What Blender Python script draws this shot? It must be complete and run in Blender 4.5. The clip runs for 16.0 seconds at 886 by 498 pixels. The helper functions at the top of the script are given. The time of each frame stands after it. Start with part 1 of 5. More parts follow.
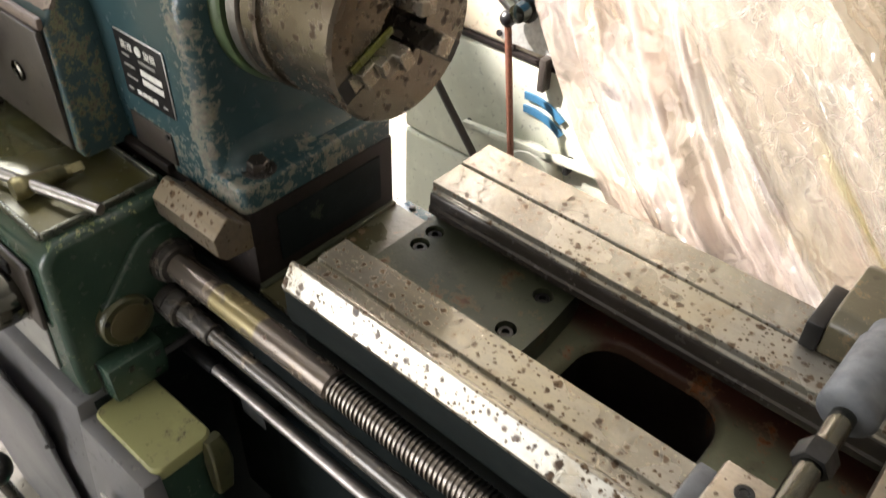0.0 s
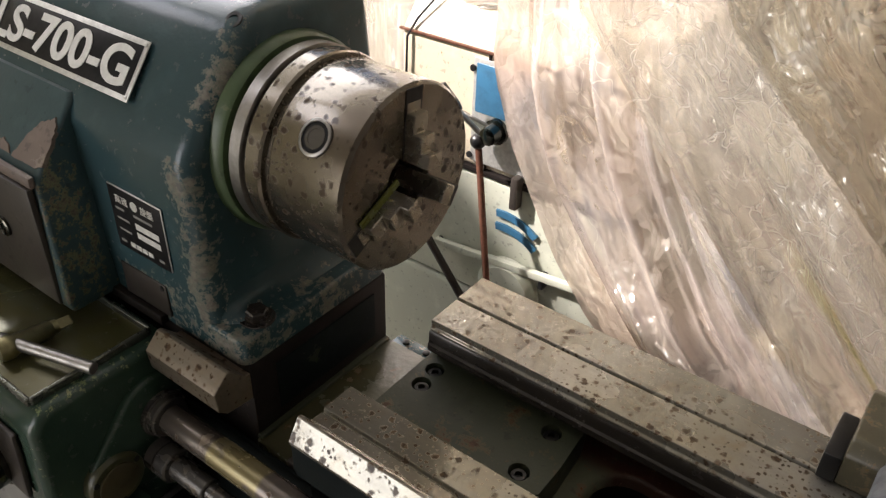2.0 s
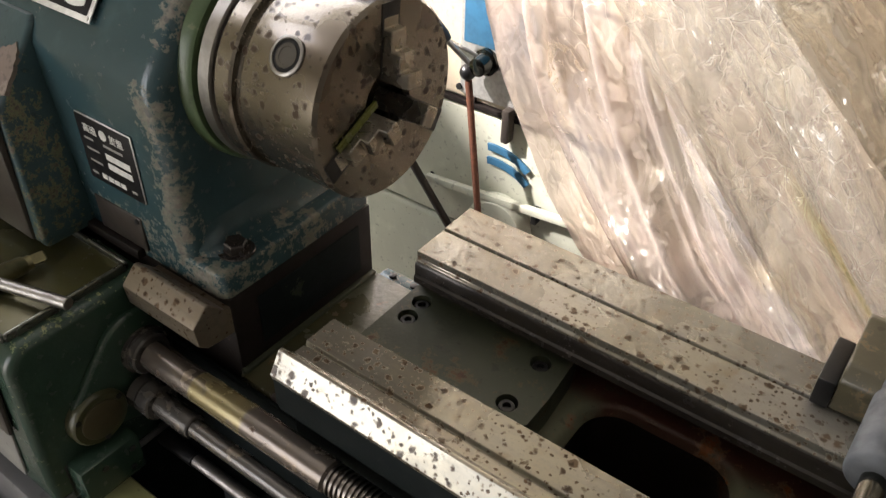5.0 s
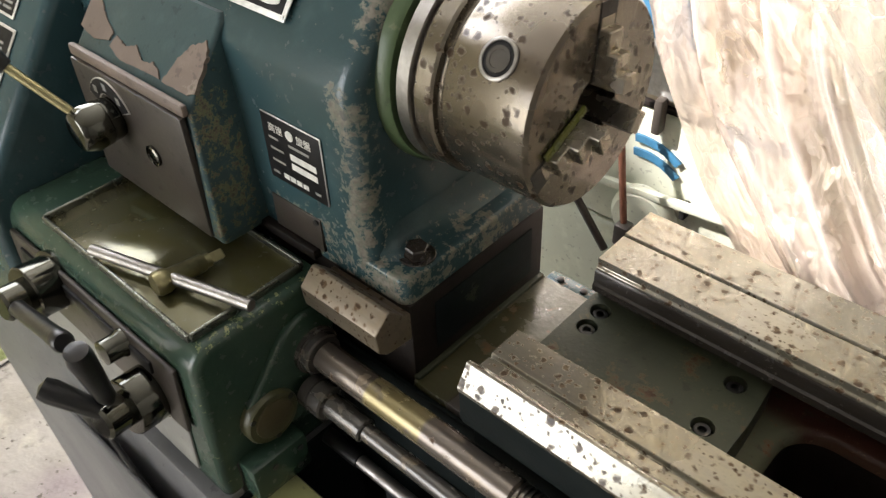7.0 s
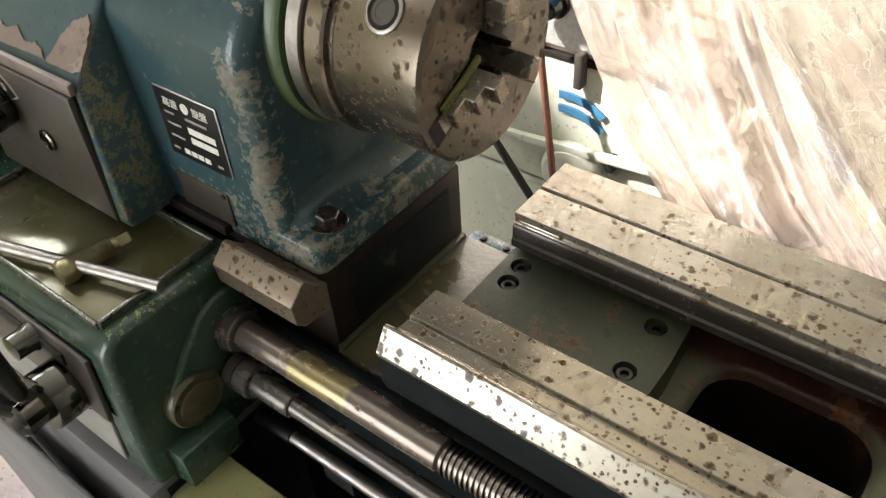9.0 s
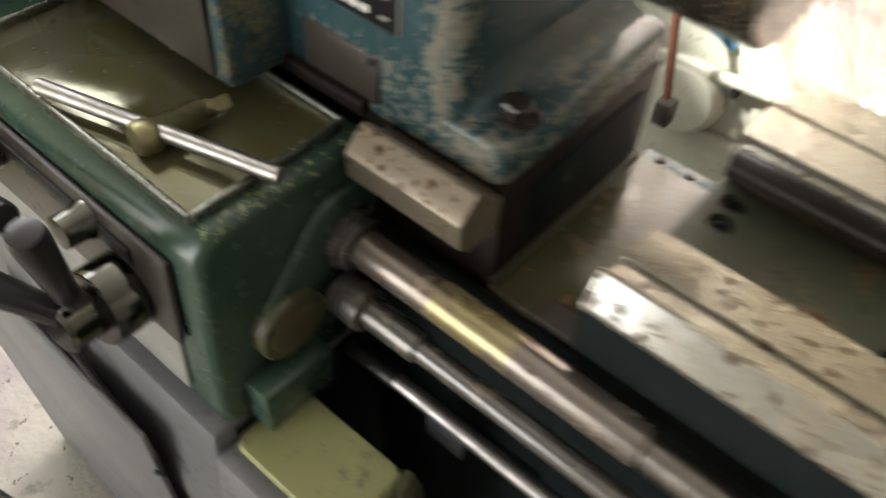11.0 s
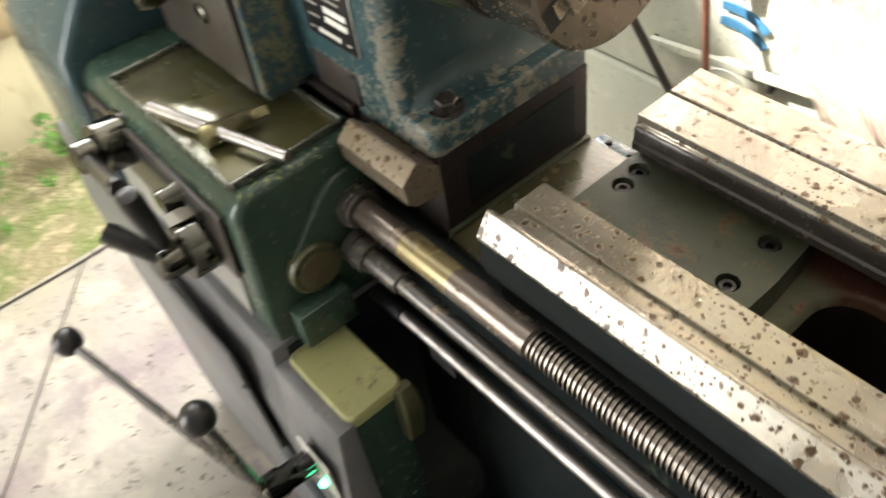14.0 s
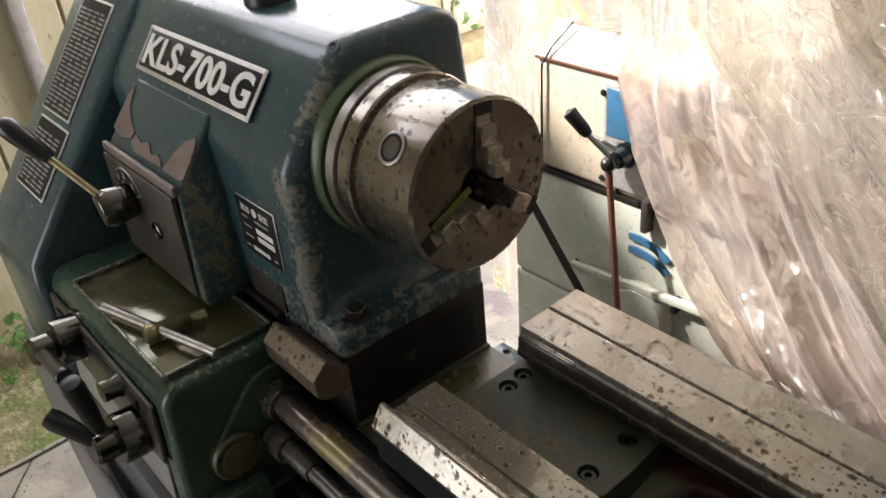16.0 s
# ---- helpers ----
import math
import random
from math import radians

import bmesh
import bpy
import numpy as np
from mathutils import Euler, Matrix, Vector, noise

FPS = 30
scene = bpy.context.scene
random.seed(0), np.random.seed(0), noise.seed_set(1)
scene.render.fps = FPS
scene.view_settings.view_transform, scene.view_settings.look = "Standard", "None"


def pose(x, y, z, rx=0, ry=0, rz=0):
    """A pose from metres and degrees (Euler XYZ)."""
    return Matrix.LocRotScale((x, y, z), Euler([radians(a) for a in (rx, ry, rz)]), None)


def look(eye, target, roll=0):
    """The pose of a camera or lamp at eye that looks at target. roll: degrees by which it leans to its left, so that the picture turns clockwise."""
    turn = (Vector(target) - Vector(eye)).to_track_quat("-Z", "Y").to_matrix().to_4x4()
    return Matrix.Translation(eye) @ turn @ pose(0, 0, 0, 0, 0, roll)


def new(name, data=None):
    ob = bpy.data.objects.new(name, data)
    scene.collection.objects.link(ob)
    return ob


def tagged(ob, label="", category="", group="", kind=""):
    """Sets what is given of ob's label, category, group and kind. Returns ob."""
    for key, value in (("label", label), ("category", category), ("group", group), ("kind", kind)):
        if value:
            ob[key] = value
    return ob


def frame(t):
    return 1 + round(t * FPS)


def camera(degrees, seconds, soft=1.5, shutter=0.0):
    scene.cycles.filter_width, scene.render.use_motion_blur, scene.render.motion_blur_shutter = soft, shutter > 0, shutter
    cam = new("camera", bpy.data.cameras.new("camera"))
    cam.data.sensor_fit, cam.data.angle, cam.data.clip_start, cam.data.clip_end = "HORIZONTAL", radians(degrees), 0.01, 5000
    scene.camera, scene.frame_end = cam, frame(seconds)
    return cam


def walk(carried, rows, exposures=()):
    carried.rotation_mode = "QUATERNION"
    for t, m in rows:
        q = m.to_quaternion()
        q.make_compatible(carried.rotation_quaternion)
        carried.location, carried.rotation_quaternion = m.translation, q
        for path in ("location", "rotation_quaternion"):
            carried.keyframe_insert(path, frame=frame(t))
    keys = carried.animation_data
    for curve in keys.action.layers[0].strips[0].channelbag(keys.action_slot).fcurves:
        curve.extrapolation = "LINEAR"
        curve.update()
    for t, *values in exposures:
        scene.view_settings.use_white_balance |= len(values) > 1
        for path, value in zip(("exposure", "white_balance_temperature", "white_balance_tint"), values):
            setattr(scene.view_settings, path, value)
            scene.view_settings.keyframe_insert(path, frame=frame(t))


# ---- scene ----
cam = camera(56.9, 16.0, soft=1.3, shutter=0.5)
PATH = [
    (0, (0.412, -0.468, 1.423), (-0.567, 0.675, 0.106), 1.6),
    (0.5, (0.381, -0.475, 1.44), (-0.584, 0.755, 0.193), 1.5),
    (1, (0.363, -0.479, 1.455), (-0.603, 0.83, 0.292), 1.4),
    (1.5, (0.357, -0.479, 1.455), (-0.613, 0.856, 0.326), 1.6),
    (2, (0.356, -0.478, 1.453), (-0.62, 0.852, 0.321), 1.7),
    (2.5, (0.354, -0.476, 1.45), (-0.625, 0.84, 0.305), 1.6),
    (3, (0.354, -0.474, 1.446), (-0.627, 0.826, 0.285), 1.2),
    (5.3, (0.359, -0.46, 1.423), (-0.555, 0.791, 0.158), 0.8),
    (5.5, (0.36, -0.458, 1.421), (-0.57, 0.764, 0.141), -0.1),
    (6, (0.386, -0.438, 1.433), (-0.716, 0.621, 0.143), -4.5),
    (6.5, (0.365, -0.444, 1.439), (-0.824, 0.55, 0.175), -6.1),
    (7, (0.27, -0.479, 1.428), (-0.8, 0.619, 0.144), -2.7),
    (7.5, (0.245, -0.403, 1.412), (-0.784, 0.701, 0.1), -2.3),
    (8, (0.272, -0.428, 1.406), (-0.727, 0.673, 0.068), -5.0),
    (8.5, (0.287, -0.457, 1.41), (-0.689, 0.673, 0.08), -5.4),
    (8.7, (0.295, -0.457, 1.411), (-0.672, 0.681, 0.081), -5.0),
    (10.8, (0.2, -0.456, 1.321), (-0.719, 0.604, -0.104), 2.6),
    (11, (0.095, -0.448, 1.292), (-0.721, 0.605, -0.2), 4.3),
    (11.2, (0.008, -0.431, 1.269), (-0.735, 0.557, -0.303), 4.1),
    (11.5, (-0.109, -0.4, 1.23), (-0.593, 0.646, -0.404), 13.0),
    (11.8, (-0.145, -0.365, 1.184), (-0.474, 0.725, -0.46), 19.1),
    (12, (-0.136, -0.351, 1.168), (-0.471, 0.664, -0.523), 19.5),
    (12.2, (-0.121, -0.379, 1.19), (-0.377, 0.642, -0.511), 22.4),
    (12.5, (-0.072, -0.355, 1.184), (-0.343, 0.659, -0.518), 22.1),
    (12.8, (-0.037, -0.341, 1.234), (-0.432, 0.587, -0.493), 10.6),
    (13, (0.012, -0.357, 1.285), (-0.583, 0.526, -0.408), 0.1),
    (13.5, (0.14, -0.402, 1.364), (-0.668, 0.479, -0.239), -4.9),
    (13.7, (0.214, -0.422, 1.377), (-0.705, 0.489, -0.148), -6.1),
    (14, (0.344, -0.449, 1.398), (-0.815, 0.318, -0.041), -10.1),
    (14.2, (0.379, -0.459, 1.403), (-0.829, 0.198, -0.048), -13.4),
    (14.5, (0.42, -0.457, 1.405), (-0.726, 0.271, -0.063), -13.2),
    (15, (0.435, -0.455, 1.433), (-0.658, 0.539, 0.086), -7.0),
    (15.5, (0.458, -0.454, 1.45), (-0.782, 0.611, 0.297), -5.6),
    (16, (0.465, -0.455, 1.455), (-0.876, 0.6, 0.411), -5.5),
]
EXPOSURES = [(0.0, 2.33, 6450, 17), (0.7, 1.73, 6450, 17), (1.5, 1.26, 6500, 19), (3.2, 1.31, 6500, 19), (5.5, 1.77, 6500, 18), (7.0, 2.16, 6420, 15), (8.5, 2.31, 6420, 15), (11.0, 2.38, 6500, 14), (11.5, 2.93, 6450, 14), (12.0, 3.33, 6700, 12), (12.5, 3.63, 6950, 12), (13.2, 3.43, 6900, 12), (14.5, 2.52, 6450, 16), (15.2, 2.30, 6400, 16), (16.0, 1.34, 6400, 19)]
walk(cam, [(t, look(eye, target, roll)) for t, eye, target, roll in PATH], EXPOSURES)

# ---- world and light ----
world = bpy.data.worlds.new("sky")
scene.world = world
world.use_nodes = True
wn = world.node_tree
sky = wn.nodes.new("ShaderNodeTexSky")
sky.sky_type, sky.sun_disc = "NISHITA", False
sky.sun_elevation, sky.sun_rotation = radians(38.0), radians(-122.7)
wn.links.new(sky.outputs[0], wn.nodes["Background"].inputs[0])
wn.nodes["Background"].inputs[1].default_value = 0.06

SUN = new("sun", bpy.data.lights.new("sun", "SUN"))
SUN.data.energy, SUN.data.angle, SUN.data.color = 5.0, radians(2.5), (1.0, 0.95, 0.88)
SUN.matrix_world = look((-1.40, -0.90, 1.30), (0.0, 0.0, 0.0))


def window_light(name, eye, target, w, h, power, color=(1, 1, 1)):
    """An area lamp in an opening, in place of the sky's light there."""
    d = bpy.data.lights.new(name, "AREA")
    d.shape, d.size, d.size_y, d.energy, d.color = "RECTANGLE", w, h, power, color
    ob = new(name, d)
    ob.matrix_world = look(eye, target)
    return ob


# Lamp added behind the plastic to backlight it; its doorway is unseen.
window_light("sheet_backlight", (-1.02, 2.36, 1.42), (-0.92, 0, 1.30), 1.4, 2.7, 84, (1.0, 0.96, 0.90))
window_light("clerestory_light", (-2.01, 0.35, 2.15), (0, 0.35, 2.15), 2.45, 1.8, 23, (0.96, 0.99, 1.0))
window_light("door_light", (-1.22, -2.86, 1.25), (-0.5, 0, 1.0), 1.4, 2.0, 11.5, (1.0, 1.0, 0.93))

# ---- materials ----


class Mat:
    """A small node builder: principled surface with stacked noise layers."""

    def __init__(self, name, color, rough=0.5, metal=0.0, scale=1.0):
        self.m = bpy.data.materials.new(name)
        self.m.use_nodes = True
        self.t = self.m.node_tree
        self.b = self.t.nodes["Principled BSDF"]
        tc = self.t.nodes.new("ShaderNodeTexCoord")
        mp = self.t.nodes.new("ShaderNodeMapping")
        mp.inputs["Scale"].default_value = (scale, scale, scale)
        self.t.links.new(tc.outputs["Object"], mp.inputs[0])
        self.co = mp.outputs[0]
        self.col = self.const(color)
        self.rgh = self.value(rough)
        self.met = self.value(metal)
        self.spc = None
        self.bumps = None

    def node(self, kind):
        return self.t.nodes.new(kind)

    def link(self, a, b):
        self.t.links.new(a, b)

    def const(self, c):
        n = self.node("ShaderNodeRGB")
        n.outputs[0].default_value = (*c, 1)
        return n.outputs[0]

    def value(self, v):
        n = self.node("ShaderNodeValue")
        n.outputs[0].default_value = v
        return n.outputs[0]

    def noise(self, scale, lo, hi, detail=4.0, stretch=(1, 1, 1), rough=0.55, offset=0.0):
        mp = self.node("ShaderNodeMapping")
        mp.inputs["Scale"].default_value = stretch
        mp.inputs["Location"].default_value = (offset, offset * 0.7, offset * 1.3)
        self.link(self.co, mp.inputs[0])
        n = self.node("ShaderNodeTexNoise")
        n.inputs["Scale"].default_value, n.inputs["Detail"].default_value, n.inputs["Roughness"].default_value = scale, detail, rough
        self.link(mp.outputs[0], n.inputs["Vector"])
        r = self.node("ShaderNodeMapRange")
        r.interpolation_type = "SMOOTHSTEP"
        r.inputs["From Min"].default_value, r.inputs["From Max"].default_value = lo, hi
        self.link(n.outputs["Fac"], r.inputs["Value"])
        return r.outputs["Result"]

    def pits(self, scale, share, size, offset=0.0):
        """Scattered round pits of uneven size with ragged rims."""
        mp = self.node("ShaderNodeMapping")
        mp.inputs["Location"].default_value = (offset, offset * 0.6, offset * 1.7)
        self.link(self.co, mp.inputs[0])
        w = self.node("ShaderNodeTexNoise")
        w.inputs["Scale"].default_value, w.inputs["Detail"].default_value = scale * 1.6, 3
        self.link(mp.outputs[0], w.inputs["Vector"])
        mx = self.node("ShaderNodeVectorMath")
        mx.operation = "MULTIPLY_ADD"
        self.link(w.outputs["Color"], mx.inputs[0])
        mx.inputs[1].default_value = (0.9 / scale, 0.7 / scale, 0.7 / scale)
        self.link(mp.outputs[0], mx.inputs[2])
        v = self.node("ShaderNodeTexVoronoi")
        v.inputs["Scale"].default_value = scale
        self.link(mx.outputs[0], v.inputs["Vector"])
        sp = self.node("ShaderNodeSeparateColor")
        self.link(v.outputs["Color"], sp.inputs[0])
        r = self.node("ShaderNodeMapRange")
        for k, x in zip(("From Min", "From Max", "To Min", "To Max"), (1 - share, 1.0, 0.0, size)):
            r.inputs[k].default_value = x
        self.link(sp.outputs[0], r.inputs["Value"])
        d = self.math("SUBTRACT", r.outputs[0], v.outputs["Distance"])
        return self.math("MULTIPLY", d, 5.0)

    def axis(self, i, lo, hi):
        """0 to 1 along a world axis of the mesh."""
        sp = self.node("ShaderNodeSeparateXYZ")
        self.link(self.co, sp.inputs[0])
        r = self.node("ShaderNodeMapRange")
        r.interpolation_type = "SMOOTHSTEP"
        r.inputs["From Min"].default_value, r.inputs["From Max"].default_value = lo, hi
        self.link(sp.outputs[i], r.inputs["Value"])
        return r.outputs["Result"]

    def math(self, op, a, b):
        n = self.node("ShaderNodeMath")
        n.operation, n.use_clamp = op, True
        for i, v in enumerate((a, b)):
            if isinstance(v, (int, float)):
                n.inputs[i].default_value = v
            else:
                self.link(v, n.inputs[i])
        return n.outputs[0]

    def over(self, mask, color=None, rough=None, metal=None, amount=1.0):
        if amount < 1:
            mask = self.math("MULTIPLY", mask, amount)
        if color is not None:
            n = self.node("ShaderNodeMix")
            n.data_type = "RGBA"
            self.link(mask, n.inputs[0])
            self.link(self.col, n.inputs[6])
            n.inputs[7].default_value = (*color, 1)
            self.col = n.outputs[2]
        for key, v in (("rgh", rough), ("met", metal)):
            if v is not None:
                n = self.node("ShaderNodeMix")
                self.link(mask, n.inputs[0])
                self.link(self.rgh if key == "rgh" else self.met, n.inputs[2])
                n.inputs[3].default_value = v
                if key == "rgh":
                    self.rgh = n.outputs[0]
                else:
                    self.met = n.outputs[0]
        return self

    def dull(self, mask, low=0.08):
        """Takes the gloss off where the mask is."""
        r = self.node("ShaderNodeMapRange")
        r.inputs["To Min"].default_value, r.inputs["To Max"].default_value = 0.5, low
        self.link(mask, r.inputs["Value"])
        self.spc = r.outputs[0]
        return self

    def bump(self, height, strength=0.2, dist=0.001):
        n = self.node("ShaderNodeBump")
        n.inputs["Strength"].default_value, n.inputs["Distance"].default_value = strength, dist
        self.link(height, n.inputs["Height"])
        if self.bumps is not None:
            self.link(self.bumps, n.inputs["Normal"])
        self.bumps = n.outputs[0]
        return self

    def oiled(self, weight, rough=0.06):
        """A clear film of oil over the surface."""
        self.b.inputs["Coat Weight"].default_value, self.b.inputs["Coat Roughness"].default_value = weight, rough
        return self

    def done(self):
        self.link(self.col, self.b.inputs["Base Color"])
        self.link(self.rgh, self.b.inputs["Roughness"])
        self.link(self.met, self.b.inputs["Metallic"])
        if self.spc is not None:
            self.link(self.spc, self.b.inputs["Specular IOR Level"])
        if self.bumps is not None:
            self.link(self.bumps, self.b.inputs["Normal"])
        return self.m


def plain(name, color, rough=0.5, metal=0.0, vary=0.35, scale=60.0, bump=0.15):
    a = Mat(name, color, rough, metal)
    a.over(a.noise(scale, 0.35, 0.7), tuple(c * (1 - vary) for c in color), min(1, rough * 1.25))
    a.over(a.noise(scale * 0.12, 0.4, 0.75, offset=3.0), tuple(min(1, c * (1 + vary * 0.5)) for c in color), amount=0.6)
    a.bump(a.noise(scale * 6, 0.2, 0.8), bump, 0.0006)
    return a.done()


def make_way_steel(name, base, share=0.55, rust=(0.075, 0.048, 0.027), rough=0.24, size=0.5, wet=0.0, stain=None):
    a = Mat(name, base, rough, 0.6)
    if wet:
        a.oiled(0.45, 0.07)
    a.over(a.noise(6, 0.42, 0.66, 4), tuple(c * k for c, k in zip(base, (0.86, 0.80, 0.62))), 0.3, amount=0.6)
    a.over(a.noise(170, 0.4, 0.72, 4, (0.2, 1, 1)), tuple(c * 0.75 for c in base), rough * 1.4, amount=0.6)
    a.over(a.noise(28, 0.56, 0.72, 5, offset=9.0), (0.22, 0.16, 0.09), 0.45, 0.4, amount=0.55)
    if wet:
        a.over(a.noise(330, 0.52, 0.66, 2, offset=3.0), tuple(c * 0.6 for c in base), 0.45, amount=0.22)
    if stain:
        col_, x0_, x1_ = stain
        k = a.math("MULTIPLY", a.axis(0, x0_, x0_ + 0.003), a.math("SUBTRACT", 1.0, a.axis(0, x1_, x1_ + 0.006)))
        a.over(a.math("MULTIPLY", k, a.noise(30, 0.30, 0.46, 4)), col_, 0.3, 0.3, amount=0.28)
    worst = None
    if share:
        cluster = a.noise(8, 0.18, 0.38, 3, offset=1.7)
        for sc, sh, sz, off in ((115, share, size, 0.0), (230, share * 0.8, size, 5.0)):
            m = a.pits(sc, sh, sz, off)
            if sc > 100:
                m = a.math("MULTIPLY", m, cluster)
            a.over(m, rust, 0.6, 0.0, amount=0.9)
            a.over(a.math("MULTIPLY", m, a.noise(190, 0.45, 0.6, 3, offset=off)), tuple(c * 0.4 for c in rust), 0.7, 0.0, amount=0.8)
            worst = m if worst is None else a.math("MAXIMUM", worst, m)
        a.dull(worst)
    if wet:
        a.over(a.math("MULTIPLY", a.noise(9, 0.47, 0.52, 3, offset=6.0), a.math("SUBTRACT", 1.0, worst)), None, 0.05, amount=wet)
        a.bump(a.noise(45, 0.3, 0.7, 2, offset=2.0), 0.05, 0.002)
    a.bump(a.noise(420, 0.3, 0.7), 0.05, 0.0004)
    return a.done()


WAY = make_way_steel("worn_way_steel", (0.36, 0.345, 0.30), 0.92, rust=(0.082, 0.047, 0.021), rough=0.30, size=0.53, wet=0.5)
WAY_DARK = make_way_steel("stained_steel", (0.24, 0.205, 0.16), 0.9, rust=(0.10, 0.062, 0.034), rough=0.3)
WINGSTEEL = make_way_steel("oily_wing_steel", (0.27, 0.24, 0.20), 0.5, rough=0.32, wet=0.3)


def make_paint(name, base, under, chips=None, lo=0.62, grime=0.5, rough=0.34, flecks=0.70, edge=None, spec=0.5, fade=None):
    """Old gloss paint with grime and chips down to filler. chips: (weight, (axis, lo, hi), ...) say where it wears most."""
    a = Mat(name, base, rough, 0.0)
    a.over(a.noise(5, 0.35, 0.7, 3), tuple(c * 0.7 for c in base), rough * 1.3, amount=grime)
    a.over(a.noise(38, 0.5, 0.75, 5), tuple(min(1, c * 1.25 + 0.008) for c in base), amount=0.45)
    if fade:
        a.over(a.math("ADD", a.axis(*fade[1]), a.math("MULTIPLY", a.noise(22, 0.5, 0.7, 5), 0.5)), fade[0], rough)
    bias = None
    for zone in chips or ():
        k = zone[0]
        for ax, p, q in zone[1:]:
            k = a.math("MULTIPLY", a.axis(ax, p, q), k)
        bias = k if bias is None else a.math("MAXIMUM", bias, k)

    def chip(scale, th, width, offset, stretch=(1, 1, 1)):
        n = a.node("ShaderNodeTexNoise")
        n.inputs["Scale"].default_value, n.inputs["Detail"].default_value, n.inputs["Roughness"].default_value = scale, 7, 0.72
        mp = a.node("ShaderNodeMapping")
        mp.inputs["Location"].default_value, mp.inputs["Scale"].default_value = (offset, offset, offset), stretch
        a.link(a.co, mp.inputs[0])
        a.link(mp.outputs[0], n.inputs["Vector"])
        v = n.outputs["Fac"]
        if bias is not None:
            v = a.math("ADD", v, bias)
        out = []
        for e in (width * 2.2, 0.0):
            r = a.node("ShaderNodeMapRange")
            r.inputs["From Min"].default_value, r.inputs["From Max"].default_value = th - e, th - e + width
            a.link(v, r.inputs["Value"])
            out.append(r.outputs[0])
        return out

    a.b.inputs["Specular IOR Level"].default_value = spec
    for sc, th, off in ((24, lo + 0.05, 0.0), (120, flecks, 4.0)):
        rim, core = chip(sc, th, 0.018, off)
        a.over(rim, edge or tuple(min(1, 0.5 * c + 0.5 * u + 0.02) for c, u in zip(base, under)), 0.55, amount=0.75)
        a.over(core, under, 0.62)
        a.over(a.math("MULTIPLY", core, a.noise(160, 0.42, 0.62, 4, offset=8.0)), tuple(u * 0.5 for u in under), 0.7, amount=0.8)
        a.bump(core, -0.4, 0.0006)
    a.over(a.noise(90, 0.62, 0.68, 3, offset=2.0), tuple(c * 0.4 for c in base), 0.5, amount=0.5)
    a.bump(a.noise(260, 0.3, 0.7), 0.10, 0.0006)
    return a.done()


PAINT = make_paint("teal_machine_paint", (0.035, 0.074, 0.084), (0.185, 0.17, 0.14), [(0.185, (1, -0.135, -0.148), (2, 1.035, 0.99), (0, -0.29, -0.25)), (0.20, (0, -0.178, -0.152), (1, -0.112, -0.145), (2, 1.17, 1.12)), (0.20, (0, -0.165, -0.148), (1, -0.04, -0.10), (2, 1.145, 1.175)), (0.115, (2, 0.994, 0.985), (1, 0.05, -0.02), (0, -0.3, -0.2)), (0.15, (0, -0.1015, -0.0985), (2, 0.99, 0.984)), (0.13, (0, -0.124, -0.119), (0, -0.112, -0.117), (2, 0.997, 0.990))], 0.70, flecks=0.735, rough=0.17, edge=(0.13, 0.14, 0.10))
HOUSING = make_paint("chipped_housing_paint", (0.037, 0.076, 0.084), (0.15, 0.12, 0.095), [(0.17, (0, -0.292, -0.2885), (1, -0.150, -0.160)), (0.10, (2, 1.0, 0.965))], 0.70, flecks=0.74, rough=0.3, edge=(0.20, 0.20, 0.10))
# Edge wear here also paints the bevels' yellow-green highlight.
GREEN = make_paint("green_machine_paint", (0.030, 0.060, 0.042), (0.20, 0.20, 0.09), [(0.15, (2, 0.928, 0.937), (0, -0.222, -0.206)), (0.10, (1, -0.285, -0.305), (0, -0.215, -0.202))], 0.70, rough=0.24, flecks=0.74, edge=(0.22, 0.27, 0.10))
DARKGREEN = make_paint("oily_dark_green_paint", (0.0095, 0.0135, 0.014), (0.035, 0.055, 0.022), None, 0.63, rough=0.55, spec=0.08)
COVER = make_paint("dark_worn_cover", (0.045, 0.038, 0.032), (0.10, 0.085, 0.06), None, 0.68, rough=0.34, spec=0.35)
GREYPANEL = make_paint("grey_panel_paint", (0.135, 0.137, 0.142), (0.26, 0.25, 0.21), None, 0.66, rough=0.42)
PLATEPAINT = make_paint("oily_bridge_paint", (0.046, 0.053, 0.034), (0.09, 0.05, 0.025), None, 0.585, grime=0.8, rough=0.40, flecks=0.66, spec=0.22, edge=(0.09, 0.075, 0.04))
BEDIN = make_paint("oily_bed_inside", (0.14, 0.145, 0.095), (0.24, 0.085, 0.03), None, 0.57, rough=0.3, spec=0.35, flecks=0.66, fade=((0.075, 0.032, 0.024), (1, 0.006, 0.032)))
REDOX = make_paint("red_oxide_casting", (0.10, 0.036, 0.030), (0.16, 0.06, 0.035), None, 0.60, rough=0.32, spec=0.35)
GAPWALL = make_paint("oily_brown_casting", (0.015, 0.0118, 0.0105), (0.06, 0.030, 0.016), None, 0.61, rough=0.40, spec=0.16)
# Green ledge top with the yellow light reflected onto it mixed into the colour.
LEDGE = make_paint("yellow_lit_green_top", (0.29, 0.295, 0.13), (0.12, 0.11, 0.06), None, 0.60, rough=0.4)
CREAM = make_paint("cream_machine_paint", (0.52, 0.54, 0.44), (0.12, 0.10, 0.07), None, 0.66, 0.35, flecks=0.70)
CREAMTOP = make_paint("rust_streaked_cream_paint", (0.62, 0.54, 0.40), (0.34, 0.19, 0.09), None, 0.61, 0.5, flecks=0.67)


